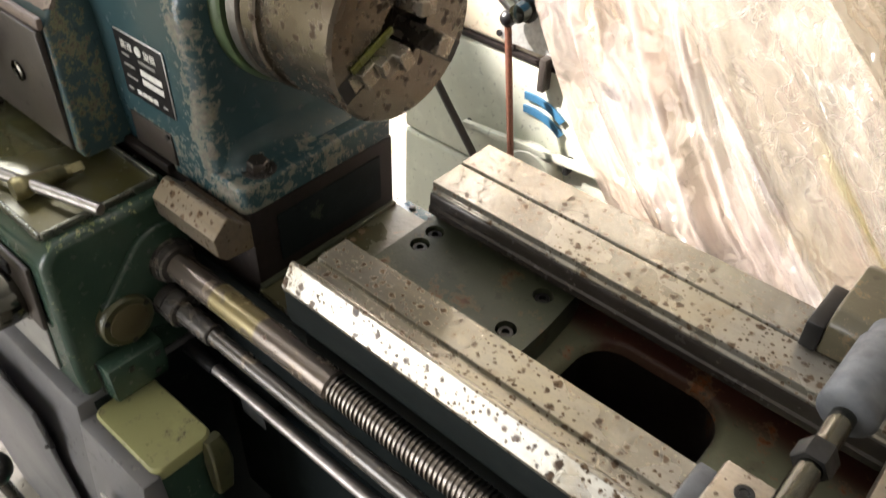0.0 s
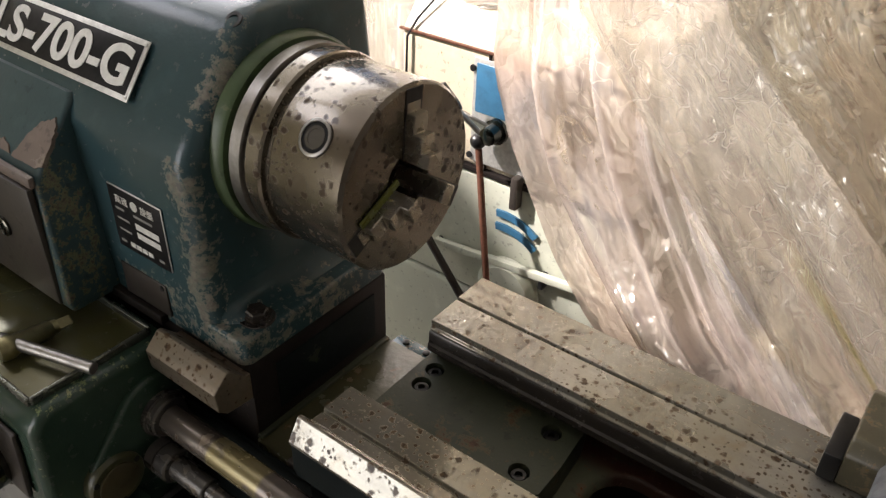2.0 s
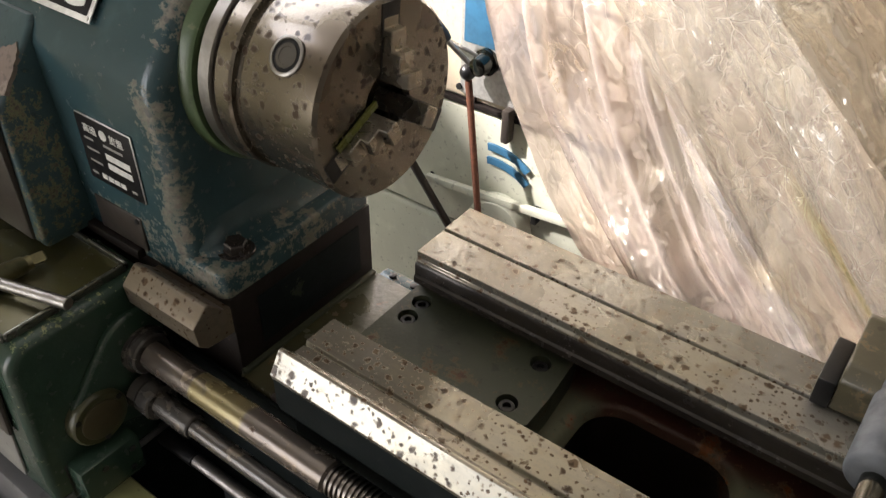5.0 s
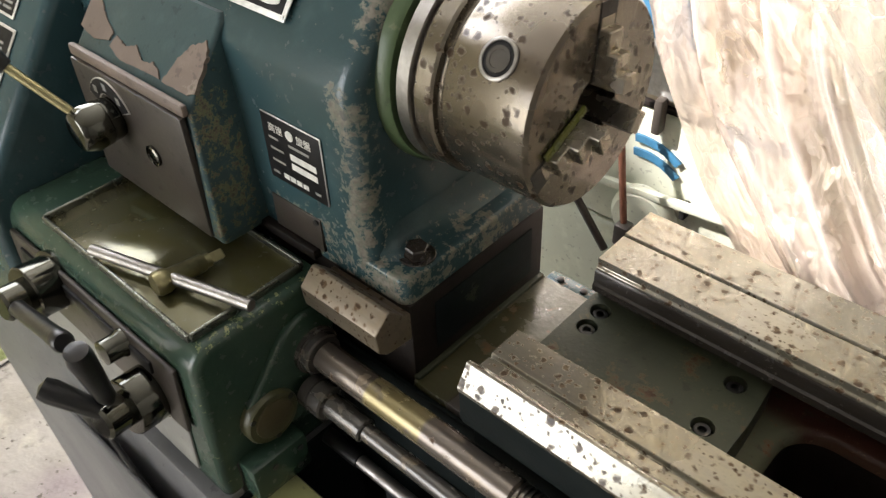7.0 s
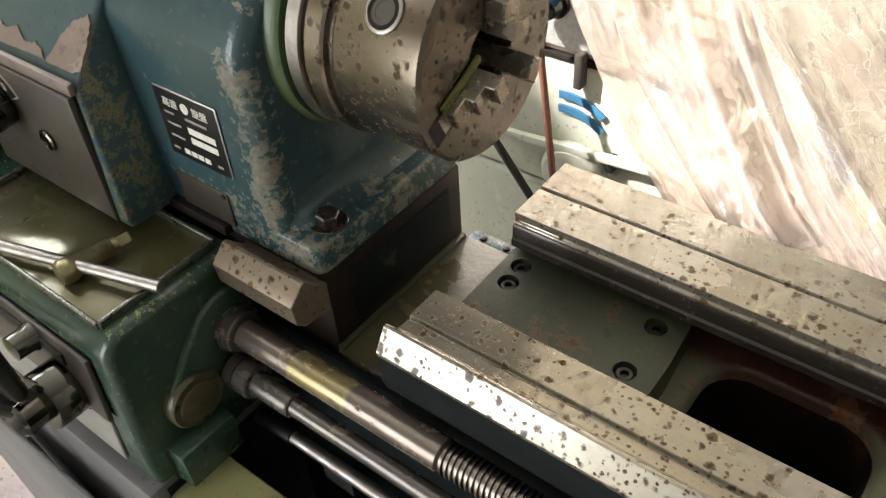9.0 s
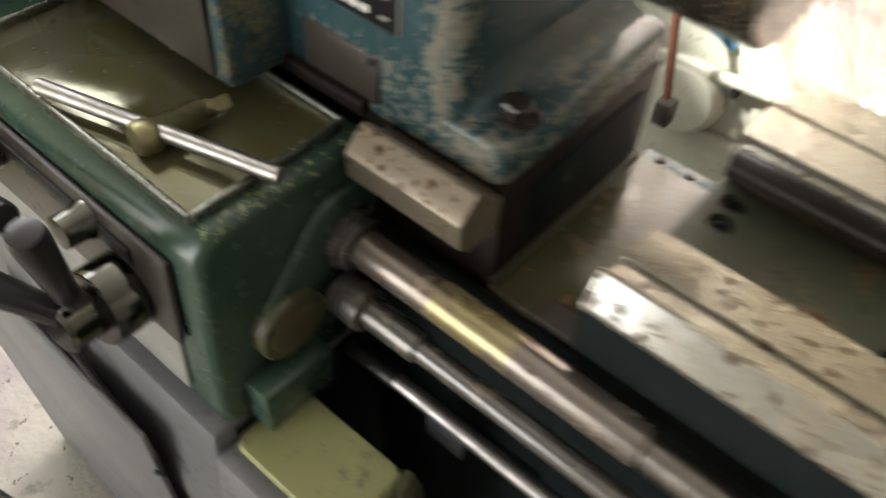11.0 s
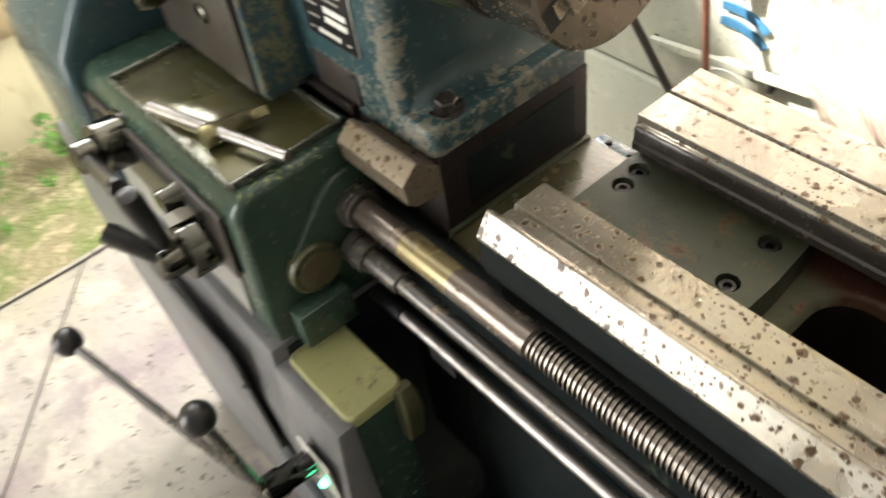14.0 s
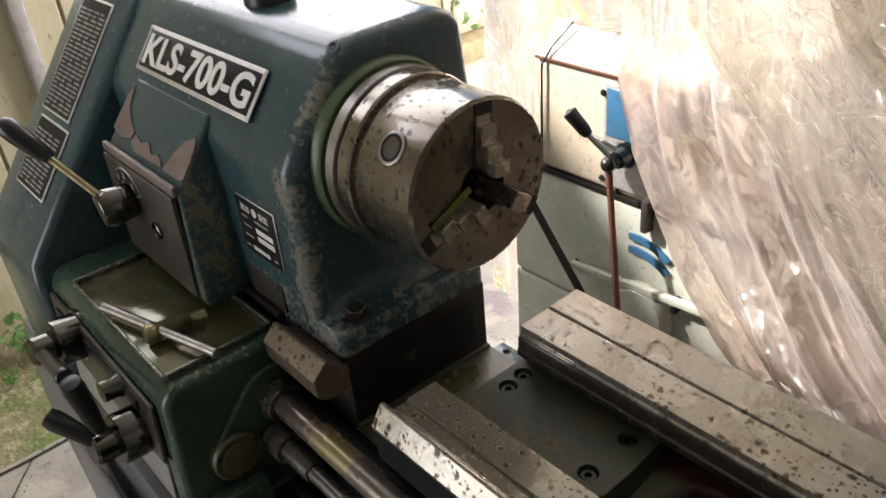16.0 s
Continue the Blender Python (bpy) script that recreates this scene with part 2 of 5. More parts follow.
def make_chuck_steel():
    a = Mat("chuck_steel", (0.23, 0.205, 0.165), 0.2, 0.85).oiled(0.5, 0.09)
    a.over(a.noise(9, 0.38, 0.68, 3), (0.095, 0.072, 0.05), 0.32, amount=0.85)
    a.over(a.noise(120, 0.4, 0.7, 3, (0.2, 1, 1)), (0.14, 0.12, 0.09), amount=0.4)
    m = a.math("MAXIMUM", a.math("MULTIPLY", a.pits(120, 0.85, 0.58), a.noise(12, 0.28, 0.46, 3, offset=2.0)), a.math("MULTIPLY", a.pits(210, 0.35, 0.45, 3.0), 0.8))
    a.over(m, (0.040, 0.024, 0.014), 0.55, 0.1, amount=0.95)
    a.dull(m)
    a.bump(a.noise(300, 0.3, 0.7), 0.08, 0.0004)
    return a.done()


CHUCK = make_chuck_steel()
LIME = plain("yellow_green_reflection", (0.15, 0.17, 0.035), 0.25, 0.2, 0.5, 90, 0.05)
JAWSTEEL = plain("jaw_steel", (0.45, 0.415, 0.35), 0.25, 0.9, 0.5, 70)
BRIGHT = plain("bright_steel", (0.34, 0.325, 0.30), 0.36, 1.0, 0.25, 90)
CHROME = plain("chrome", (0.115, 0.115, 0.10), 0.12, 1.0, 0.2, 40, 0.03)
SHAFT = make_way_steel("oiled_shaft_steel", (0.19, 0.165, 0.145), 0.14, rough=0.2, size=0.45, stain=((0.50, 0.42, 0.09), -0.112, -0.047))
SCREW = plain("thread_steel", (0.25, 0.225, 0.20), 0.30, 1.0, 0.35, 120)
BLACKOX = plain("blackened_steel", (0.035, 0.035, 0.035), 0.35, 0.6, 0.4, 80)
RUBBER = plain("black_plastic", (0.012, 0.012, 0.013), 0.28, 0.0, 0.3, 50)
GREYRUB = plain("grey_rubber", (0.10, 0.11, 0.12), 0.55, 0.0, 0.3, 80)
BRASSY = plain("brassy_steel", (0.34, 0.31, 0.17), 0.3, 0.9, 0.35, 90)
BLACKPLATE = plain("black_label", (0.015, 0.015, 0.016), 0.35, 0.0, 0.4, 120, 0.05)
SILVER = plain("etched_aluminium", (0.66, 0.66, 0.63), 0.38, 0.7, 0.2, 150, 0.05)
DIMBAR = plain("worn_label_print", (0.30, 0.30, 0.28), 0.5, 0.0, 0.3, 150, 0.03)
WHITEBAR = plain("pale_label_print", (0.72, 0.72, 0.68), 0.5, 0.0, 0.15, 150, 0.03)
BLACKPLATE.node_tree.nodes["Principled BSDF"].inputs["Specular IOR Level"].default_value = 0.15
BLUE = plain("blue_label", (0.035, 0.14, 0.25), 0.4, 0.0, 0.25, 60, 0.05)
RUSTROD = plain("rusty_rod", (0.15, 0.06, 0.035), 0.5, 0.4, 0.4, 120)


def make_tray():
    a = Mat("oily_tray_steel", (0.15, 0.145, 0.085), 0.22, 0.5)
    a.over(a.noise(14, 0.4, 0.62, 4), (0.115, 0.11, 0.042), 0.12, 0.4)
    a.over(a.noise(30, 0.58, 0.7, 5, offset=4.0), (0.05, 0.035, 0.02), 0.25, 0.1, amount=0.6)
    a.over(a.noise(140, 0.64, 0.70, 3, offset=6.0), (0.03, 0.025, 0.015), 0.4, 0.0, amount=0.7)
    a.bump(a.noise(18, 0.3, 0.7, 3), 0.16, 0.002).oiled(0.5, 0.12)
    return a.done()


TRAYMAT = make_tray()


def make_gap_floor():
    a = Mat("oily_gap_floor", (0.054, 0.058, 0.034), 0.42).oiled(0.25, 0.2)
    a.over(a.noise(11, 0.42, 0.62, 5), (0.060, 0.058, 0.032), 0.16)
    a.over(a.noise(34, 0.60, 0.68, 5, offset=3.0), (0.13, 0.062, 0.022), 0.4, amount=0.7)
    a.over(a.noise(120, 0.66, 0.72, 3, offset=5.0), (0.03, 0.025, 0.015), 0.5)
    # Shadow at the bridge's foot painted as a dark band, plus a brown patch.
    band = a.math("MAXIMUM", a.axis(0, -0.034, -0.029), a.math("MULTIPLY", a.axis(0, -0.056, -0.052), a.axis(1, -0.125, -0.132)))
    a.over(a.math("MULTIPLY", band, a.noise(30, 0.28, 0.42, 4, offset=1.0)), (0.034, 0.025, 0.024), 0.3, amount=0.9)
    a.bump(a.noise(150, 0.3, 0.7, 5), 0.15, 0.001)
    return a.done()


GAPFLOOR = make_gap_floor()
OLIVE = make_paint("olive_worn_paint", (0.062, 0.064, 0.028), (0.09, 0.055, 0.03), None, 0.58, rough=0.32)
SHAFT_DARK = make_way_steel("dark_oiled_steel", (0.13, 0.125, 0.12), 0.0, rough=0.22)
PANELGREY = make_paint("pale_grey_paint", (0.27, 0.27, 0.25), (0.14, 0.13, 0.10), None, 0.66, rough=0.4)
TRAYRIM = plain("worn_rim_steel", (0.20, 0.21, 0.18), 0.24, 0.8, 0.3, 40)
RODSTEEL = plain("grey_rod_steel", (0.33, 0.31, 0.30), 0.34, 0.9, 0.3, 60)
WING = make_paint("oily_wing_paint", (0.085, 0.075, 0.045), (0.19, 0.12, 0.05), None, 0.55, rough=0.3, flecks=0.64)
RINGPAINT = make_paint("yellow_green_ring_paint", (0.075, 0.12, 0.055), (0.16, 0.16, 0.08), None, 0.6, rough=0.3)
OILDARK = make_paint("oily_black_steel", (0.030, 0.025, 0.021), (0.09, 0.06, 0.035), None, 0.6, rough=0.22, spec=0.6)
CAPRUST = make_paint("rusty_olive_steel", (0.075, 0.062, 0.030), (0.14, 0.07, 0.025), None, 0.58, rough=0.4)
PRIMER = make_paint("bare_brown_filler", (0.175, 0.135, 0.11), (0.23, 0.19, 0.15), None, 0.58, rough=0.5)


def make_concrete():
    a = Mat("concrete_floor", (0.23, 0.215, 0.19), 0.7)
    a.over(a.noise(1.3, 0.4, 0.65, 5), (0.26, 0.25, 0.17), amount=0.8)
    a.over(a.noise(9, 0.5, 0.72, 6), (0.17, 0.155, 0.13), amount=0.7)
    a.over(a.noise(22, 0.58, 0.70, 5), (0.10, 0.092, 0.075), amount=0.75)
    a.over(a.noise(2.2, 0.46, 0.62, 4, offset=7.0), (0.15, 0.12, 0.128), amount=0.85)
    a.over(a.noise(6, 0.52, 0.6, 6, offset=3.0), (0.33, 0.31, 0.25), amount=0.6)
    a.over(a.noise(55, 0.64, 0.70, 3, offset=1.0), (0.05, 0.042, 0.03), amount=0.85)
    a.over(a.noise(3.0, 0.60, 0.8, 5, offset=4.0), (0.15, 0.17, 0.07), amount=0.7)
    a.bump(a.noise(60, 0.3, 0.7, 8), 0.35, 0.002)
    return a.done()


CONCRETE = make_concrete()


def make_moss():
    a = Mat("mossy_soil", (0.17, 0.15, 0.08), 0.9)
    a.over(a.noise(4, 0.4, 0.6, 5), (0.10, 0.13, 0.035))
    a.over(a.noise(25, 0.5, 0.65, 5), (0.30, 0.27, 0.16), amount=0.7)
    a.bump(a.noise(60, 0.2, 0.8, 8), 0.8, 0.006)
    return a.done()


MOSS = make_moss()


def make_wall():
    a = Mat("stained_wall_panel", (0.36, 0.335, 0.22), 0.6)
    a.over(a.noise(1.6, 0.4, 0.7, 5, (1, 1, 0.5)), (0.31, 0.27, 0.165), amount=0.7)
    a.over(a.noise(7, 0.6, 0.72, 6, (1, 1, 0.35)), (0.24, 0.215, 0.13), amount=0.7)
    a.over(a.noise(40, 0.64, 0.72, 4, (1, 1, 0.4), offset=2.0), (0.14, 0.12, 0.07), amount=0.6)
    a.bump(a.noise(50, 0.3, 0.7, 6), 0.2, 0.002)
    return a.done()


WALL = make_wall()
# For the unseen closing walls, lightened so their bounce lifts the shadows.
DULL = plain("dim_grey_wall", (0.40, 0.39, 0.36), 0.8, 0.0, 0.3, 6)
WOOD = plain("mossy_timber", (0.24, 0.19, 0.10), 0.85, 0.0, 0.5, 22, 0.6)
POSTMAT = plain("grey_wall_post", (0.30, 0.29, 0.27), 0.6, 0.2, 0.3, 20)
LEAF = plain("leaf_green", (0.07, 0.16, 0.025), 0.5, 0.0, 0.5, 30, 0.1)
GLOWGREEN = bpy.data.materials.new("green_lamp")
GLOWGREEN.use_nodes = True
GLOWGREEN.node_tree.nodes["Principled BSDF"].inputs["Emission Color"].default_value = (0.02, 1.0, 0.35, 1)
GLOWGREEN.node_tree.nodes["Principled BSDF"].inputs["Emission Strength"].default_value = 3.0


def make_plastic(name, thin, gathered, crumple=1.0, fold_light_tint=(0.80, 0.74, 0.42), clear=0.50):
    m = bpy.data.materials.new(name)
    m.use_nodes = True
    t = m.node_tree
    t.nodes.remove(t.nodes["Principled BSDF"])
    out = t.nodes["Material Output"]

    def nd(kind, **inputs):
        n = t.nodes.new(kind)
        for k, v in inputs.items():
            n.inputs[k].default_value = v
        return n

    def ramp(src, lo, hi, to0=0.0, to1=1.0):
        r = nd("ShaderNodeMapRange")
        r.interpolation_type = "SMOOTHSTEP"
        for k, v in zip(("From Min", "From Max", "To Min", "To Max"), (lo, hi, to0, to1)):
            r.inputs[k].default_value = v
        t.links.new(src, r.inputs["Value"])
        return r.outputs[0]

    def vec(op, *args):
        n = nd("ShaderNodeVectorMath")
        n.operation = op
        for k, a in enumerate(args):
            if isinstance(a, tuple):
                n.inputs[k].default_value = a
            else:
                t.links.new(a, n.inputs[k])
        return n.outputs[0]

    tc = nd("ShaderNodeTexCoord")
    # coordinates turned so that x runs across the folds
    mp = nd("ShaderNodeMapping")
    mp.inputs["Rotation"].default_value = (0, radians(34), 0)
    t.links.new(tc.outputs["Object"], mp.inputs[0])

    def along(k):
        n = nd("ShaderNodeMapping")
        n.inputs["Scale"].default_value = (1, 1, k)
        t.links.new(mp.outputs[0], n.inputs[0])
        return n.outputs[0]

    def grain(scale, k, lo, hi, detail=3.0, twist=0.0, shift=0.0):
        n = nd("ShaderNodeTexNoise", Scale=scale, Detail=detail, Distortion=twist)
        t.links.new(vec("ADD", along(k), (shift, shift, shift)), n.inputs["Vector"])
        return n.outputs["Fac"] if lo is None else ramp(n.outputs["Fac"], lo, hi)

    def calc(op, a, b, c=None):
        n = nd("ShaderNodeMath")
        n.operation = op
        for k_, v_ in enumerate((a, b, c)):
            if isinstance(v_, (int, float)):
                n.inputs[k_].default_value = v_
            elif v_ is not None:
                t.links.new(v_, n.inputs[k_])
        return n.outputs[0]

    # relief: long pleats, sharp creases between flat facets, fine crinkle
    warp = nd("ShaderNodeTexNoise", Scale=9.0, Detail=3.0)
    t.links.new(tc.outputs["Object"], warp.inputs["Vector"])
    co = vec("MULTIPLY_ADD", warp.outputs["Color"], (0.10, 0.10, 0.10), along(0.42))
    crease = nd("ShaderNodeTexVoronoi", Scale=17.0)
    crease.feature = "DISTANCE_TO_EDGE"
    t.links.new(co, crease.inputs["Vector"])
    crease_fine = nd("ShaderNodeTexVoronoi", Scale=46.0)
    crease_fine.feature = "DISTANCE_TO_EDGE"
    t.links.new(co, crease_fine.inputs["Vector"])
    normal = None
    normals = []
    for height, strength, dist in ((grain(16.0, 0.10, None, None, 3.0), 0.45, 0.035), (ramp(crease.outputs["Distance"], 0.0, 0.16), 0.35, 0.010), (ramp(crease_fine.outputs["Distance"], 0.0, 0.2), 0.22, 0.004), (grain(95.0, 0.4, None, None, 3.0), 0.25, 0.004)):
        n = nd("ShaderNodeBump", Strength=strength * crumple, Distance=dist)
        t.links.new(height, n.inputs["Height"])
        if normal is not None:
            t.links.new(normal, n.inputs["Normal"])
        normal = n.outputs[0]
        normals.append(normal)
    tilt = None
    for sc_, st_, am_ in ((11.0, 0.22, 0.55), (27.0, 0.35, 0.7), (60.0, 0.5, 0.5)):
        cell = nd("ShaderNodeTexVoronoi", Scale=sc_)
        t.links.new(vec("MULTIPLY_ADD", warp.outputs["Color"], (0.09, 0.09, 0.09), along(st_)), cell.inputs["Vector"])
        d = vec("MULTIPLY", vec("SUBTRACT", cell.outputs["Color"], (0.5, 0.5, 0.5)), (am_ * crumple,) * 3)
        tilt = d if tilt is None else vec("ADD", tilt, d)
    soft, sharp = normals[0], vec("NORMALIZE", vec("ADD", normals[3], tilt))
    # gathered film thick and brown, single thin and pale; yellow streaks paint lit folds
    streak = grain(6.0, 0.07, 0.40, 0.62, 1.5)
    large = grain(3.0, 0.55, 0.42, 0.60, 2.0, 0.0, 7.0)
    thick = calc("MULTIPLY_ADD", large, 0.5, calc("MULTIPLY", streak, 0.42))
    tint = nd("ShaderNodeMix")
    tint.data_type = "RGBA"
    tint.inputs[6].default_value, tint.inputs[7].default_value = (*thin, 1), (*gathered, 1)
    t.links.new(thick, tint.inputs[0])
    # Bright yellow fold streaks: light on the folds, put into the tint.
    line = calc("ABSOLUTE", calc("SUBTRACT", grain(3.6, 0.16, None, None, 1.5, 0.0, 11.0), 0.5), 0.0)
    lit_fold = nd("ShaderNodeMix")
    lit_fold.data_type = "RGBA"
    lit_fold.inputs[7].default_value = (*fold_light_tint, 1)
    t.links.new(calc("MULTIPLY", ramp(line, 0.004, 0.022, 0.85, 0.0), grain(2.5, 0.5, 0.34, 0.50, 1.0, 0.0, 17.0)), lit_fold.inputs[0])
    t.links.new(tint.outputs[2], lit_fold.inputs[6])
    tint = lit_fold
    dif = nd("ShaderNodeBsdfDiffuse")
    trl = nd("ShaderNodeBsdfTranslucent")
    gls = nd("ShaderNodeBsdfGlossy", Color=(1, 1, 0.96, 1), Roughness=0.07)
    clr = nd("ShaderNodeBsdfTransparent")
    for n in (dif, trl, clr):
        t.links.new(tint.outputs[2], n.inputs["Color"])
    for n in (dif, trl):
        t.links.new(soft, n.inputs["Normal"])
    t.links.new(sharp, gls.inputs["Normal"])
    m1, m2, m3 = (nd("ShaderNodeMixShader") for _ in range(3))
    m1.inputs[0].default_value = 0.45
    t.links.new(dif.outputs[0], m1.inputs[1])
    t.links.new(trl.outputs[0], m1.inputs[2])
    # fold lines whiten and turn opaque
    fold = nd("ShaderNodeTexVoronoi", Scale=7.5)
    fold.feature = "DISTANCE_TO_EDGE"
    t.links.new(vec("MULTIPLY_ADD", warp.outputs["Color"], (0.05, 0.05, 0.05), along(0.11)), fold.inputs["Vector"])
    lines = calc("MULTIPLY", ramp(fold.outputs["Distance"], 0.0, 0.035, 1.0, 0.0), grain(7.0, 0.3, 0.42, 0.56, 2.0, 0.0, 3.0))
    lines = calc("MAXIMUM", lines, calc("MULTIPLY", ramp(crease_fine.outputs["Distance"], 0.0, 0.03, 1.0, 0.0), grain(5.0, 0.6, 0.52, 0.62, 2.0, 0.0, 23.0)))
    see = calc("MULTIPLY", ramp(thick, 0.1, 0.8, clear, clear * 0.4), calc("SUBTRACT", 1.0, calc("MULTIPLY", lines, 0.75)))
    t.links.new(see, m2.inputs[0])
    t.links.new(m1.outputs[0], m2.inputs[1])
    t.links.new(clr.outputs[0], m2.inputs[2])
    fr = nd("ShaderNodeFresnel", IOR=1.5)
    t.links.new(sharp, fr.inputs["Normal"])
    gain = nd("ShaderNodeMath")
    gain.operation, gain.inputs[1].default_value, gain.use_clamp = "MULTIPLY", 8.0, True
    t.links.new(fr.outputs[0], gain.inputs[0])
    cap_ = nd("ShaderNodeMath")
    cap_.operation, cap_.inputs[1].default_value = "MINIMUM", 0.5
    t.links.new(gain.outputs[0], cap_.inputs[0])
    t.links.new(cap_.outputs[0], m3.inputs[0])
    t.links.new(m2.outputs[0], m3.inputs[1])
    t.links.new(gls.outputs[0], m3.inputs[2])
    t.links.new(m3.outputs[0], out.inputs[0])
    return m


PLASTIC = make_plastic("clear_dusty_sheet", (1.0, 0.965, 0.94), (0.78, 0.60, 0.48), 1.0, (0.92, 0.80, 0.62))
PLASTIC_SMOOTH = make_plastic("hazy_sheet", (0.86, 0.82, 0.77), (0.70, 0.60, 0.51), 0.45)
# Darker, yellower copy puts the unlit right side into the film's colour.
PLASTIC_SHADED = make_plastic("shaded_dusty_sheet", (0.98, 0.94, 0.84), (0.56, 0.46, 0.34), 1.0, (0.84, 0.80, 0.38), 0.66)

# ---- mesh helpers ----


def thing(name, at, label, category, group=""):
    ob = new(name)
    ob.location = at
    ob.empty_display_size = 0.05
    return tagged(ob, label, category, group)


def part(name, bm, material, parent=None, label="", smooth=40.0):
    me = bpy.data.meshes.new(name)
    bmesh.ops.recalc_face_normals(bm, faces=bm.faces)
    bm.to_mesh(me)
    bm.free()
    me.materials.append(material)
    if smooth:
        me.shade_smooth()
        me.set_sharp_from_angle(angle=radians(smooth))
    ob = new(name, me)
    if parent is not None:
        ob.parent = parent
        ob.matrix_parent_inverse = Matrix.Translation(-parent.location)
    if label:
        ob["label"] = label
    return ob


def bevel(bm, width, seg=2, angle=30):
    if width <= 0:
        return bm
    bm.normal_update()
    edges = [e for e in bm.edges if len(e.link_faces) == 2 and e.calc_face_angle(0) > radians(angle)]
    bmesh.ops.bevel(bm, geom=edges, offset=width, segments=seg, profile=0.5, affect="EDGES", clamp_overlap=True)
    return bm


def box(x0, x1, y0, y1, z0, z1, r=0.002, bm=None, seg=2):
    b = bmesh.new()
    bmesh.ops.create_cube(b, size=1)
    for v in b.verts:
        v.co = Vector(((x0 + x1) / 2 + v.co.x * (x1 - x0), (y0 + y1) / 2 + v.co.y * (y1 - y0), (z0 + z1) / 2 + v.co.z * (z1 - z0)))
    bevel(b, r, seg)
    return merge(bm, b)


def merge(bm, b):
    if bm is None:
        return b
    me = bpy.data.meshes.new("tmp")
    b.to_mesh(me)
    b.free()
    bm.from_mesh(me)
    bpy.data.meshes.remove(me)
    return bm


def extrude_x(profile, x0, x1, r=0.0, bm=None, seg=2, sections=1):
    """A prism along x from a closed (y, z) outline."""
    b = bmesh.new()
    rings = []
    for i in range(sections + 1):
        x = x0 + (x1 - x0) * i / sections
        rings.append([b.verts.new((x, y, z)) for y, z in profile])
    n = len(profile)
    for a, c in zip(rings, rings[1:]):
        for i in range(n):
            b.faces.new((a[i], a[(i + 1) % n], c[(i + 1) % n], c[i]))
    b.faces.new(rings[0])
    b.faces.new(rings[-1])
    bmesh.ops.recalc_face_normals(b, faces=b.faces)
    bevel(b, r, seg)
    return merge(bm, b)


def axis_frame(direction):
    return Vector(direction).normalized().to_track_quat("Z", "Y").to_matrix().to_4x4()


def turned(profile, at, direction, seg=32, bm=None):
    """A turned body: profile of (distance along the axis, radius), from at in that direction."""
    b = bmesh.new()
    m = Matrix.Translation(at) @ axis_frame(direction)
    rings = []
    for d, r in profile:
        if r <= 1e-6:
            rings.append([b.verts.new(m @ Vector((0, 0, d)))])
        else:
            rings.append([b.verts.new(m @ Vector((r * math.cos(2 * math.pi * k / seg), r * math.sin(2 * math.pi * k / seg), d))) for k in range(seg)])
    for a, c in zip(rings, rings[1:]):
        for k in range(seg):
            j = (k + 1) % seg
            if len(a) == 1 and len(c) > 1:
                b.faces.new((a[0], c[k], c[j]))
            elif len(c) == 1 and len(a) > 1:
                b.faces.new((a[k], a[j], c[0]))
            elif len(a) > 1:
                b.faces.new((a[k], a[j], c[j], c[k]))
    if len(rings[0]) > 1:
        b.faces.new(rings[0])
    if len(rings[-1]) > 1:
        b.faces.new(rings[-1])
    return merge(bm, b)


def rod(a, c, r, seg=20, bm=None, soft=0.12):
    a, c = Vector(a), Vector(c)
    d = (c - a).length
    e = min(r * soft, d / 4)
    return turned([(0, r - e), (e, r), (d - e, r), (d, r - e)], a, c - a, seg, bm)


def ball(at, r, bm=None, seg=24, rings=14):
    b = bmesh.new()
    bmesh.ops.create_uvsphere(b, u_segments=seg, v_segments=rings, radius=r, matrix=Matrix.Translation(at))
    return merge(bm, b)


def loft(levels, r=0.012, corner=5, bm=None, cap=True):
    """Stacked rounded rectangles: levels of (z, x0, x1, y0, y1)."""
    b = bmesh.new()
    rings = []
    for z, x0, x1, y0, y1 in levels:
        ring = []
        for cx, cy, a0 in ((x1 - r, y1 - r, 0), (x0 + r, y1 - r, 90), (x0 + r, y0 + r, 180), (x1 - r, y0 + r, 270)):
            for k in range(corner + 1):
                a = radians(a0 + 90 * k / corner)
                ring.append(b.verts.new((cx + r * math.cos(a), cy + r * math.sin(a), z)))
        rings.append(ring)
    n = len(rings[0])
    for a, c in zip(rings, rings[1:]):
        for k in range(n):
            b.faces.new((a[k], a[(k + 1) % n], c[(k + 1) % n], c[k]))
    if cap:
        b.faces.new(rings[0])
        b.faces.new(rings[-1])
    return merge(bm, b)


def tube(points, r, seg=10, bm=None):
    """A bent round bar through points."""
    pts = [Vector(p) for p in points]
    b = bmesh.new()
    rings = []
    for i, p in enumerate(pts):
        d = (pts[min(i + 1, len(pts) - 1)] - pts[max(i - 1, 0)]).normalized()
        m = Matrix.Translation(p) @ axis_frame(d)
        rings.append([b.verts.new(m @ Vector((r * math.cos(2 * math.pi * k / seg), r * math.sin(2 * math.pi * k / seg), 0))) for k in range(seg)])
    for a, c in zip(rings, rings[1:]):
        for k in range(seg):
            b.faces.new((a[k], a[(k + 1) % seg], c[(k + 1) % seg], c[k]))
    b.faces.new(rings[0])
    b.faces.new(rings[-1])
    return merge(bm, b)


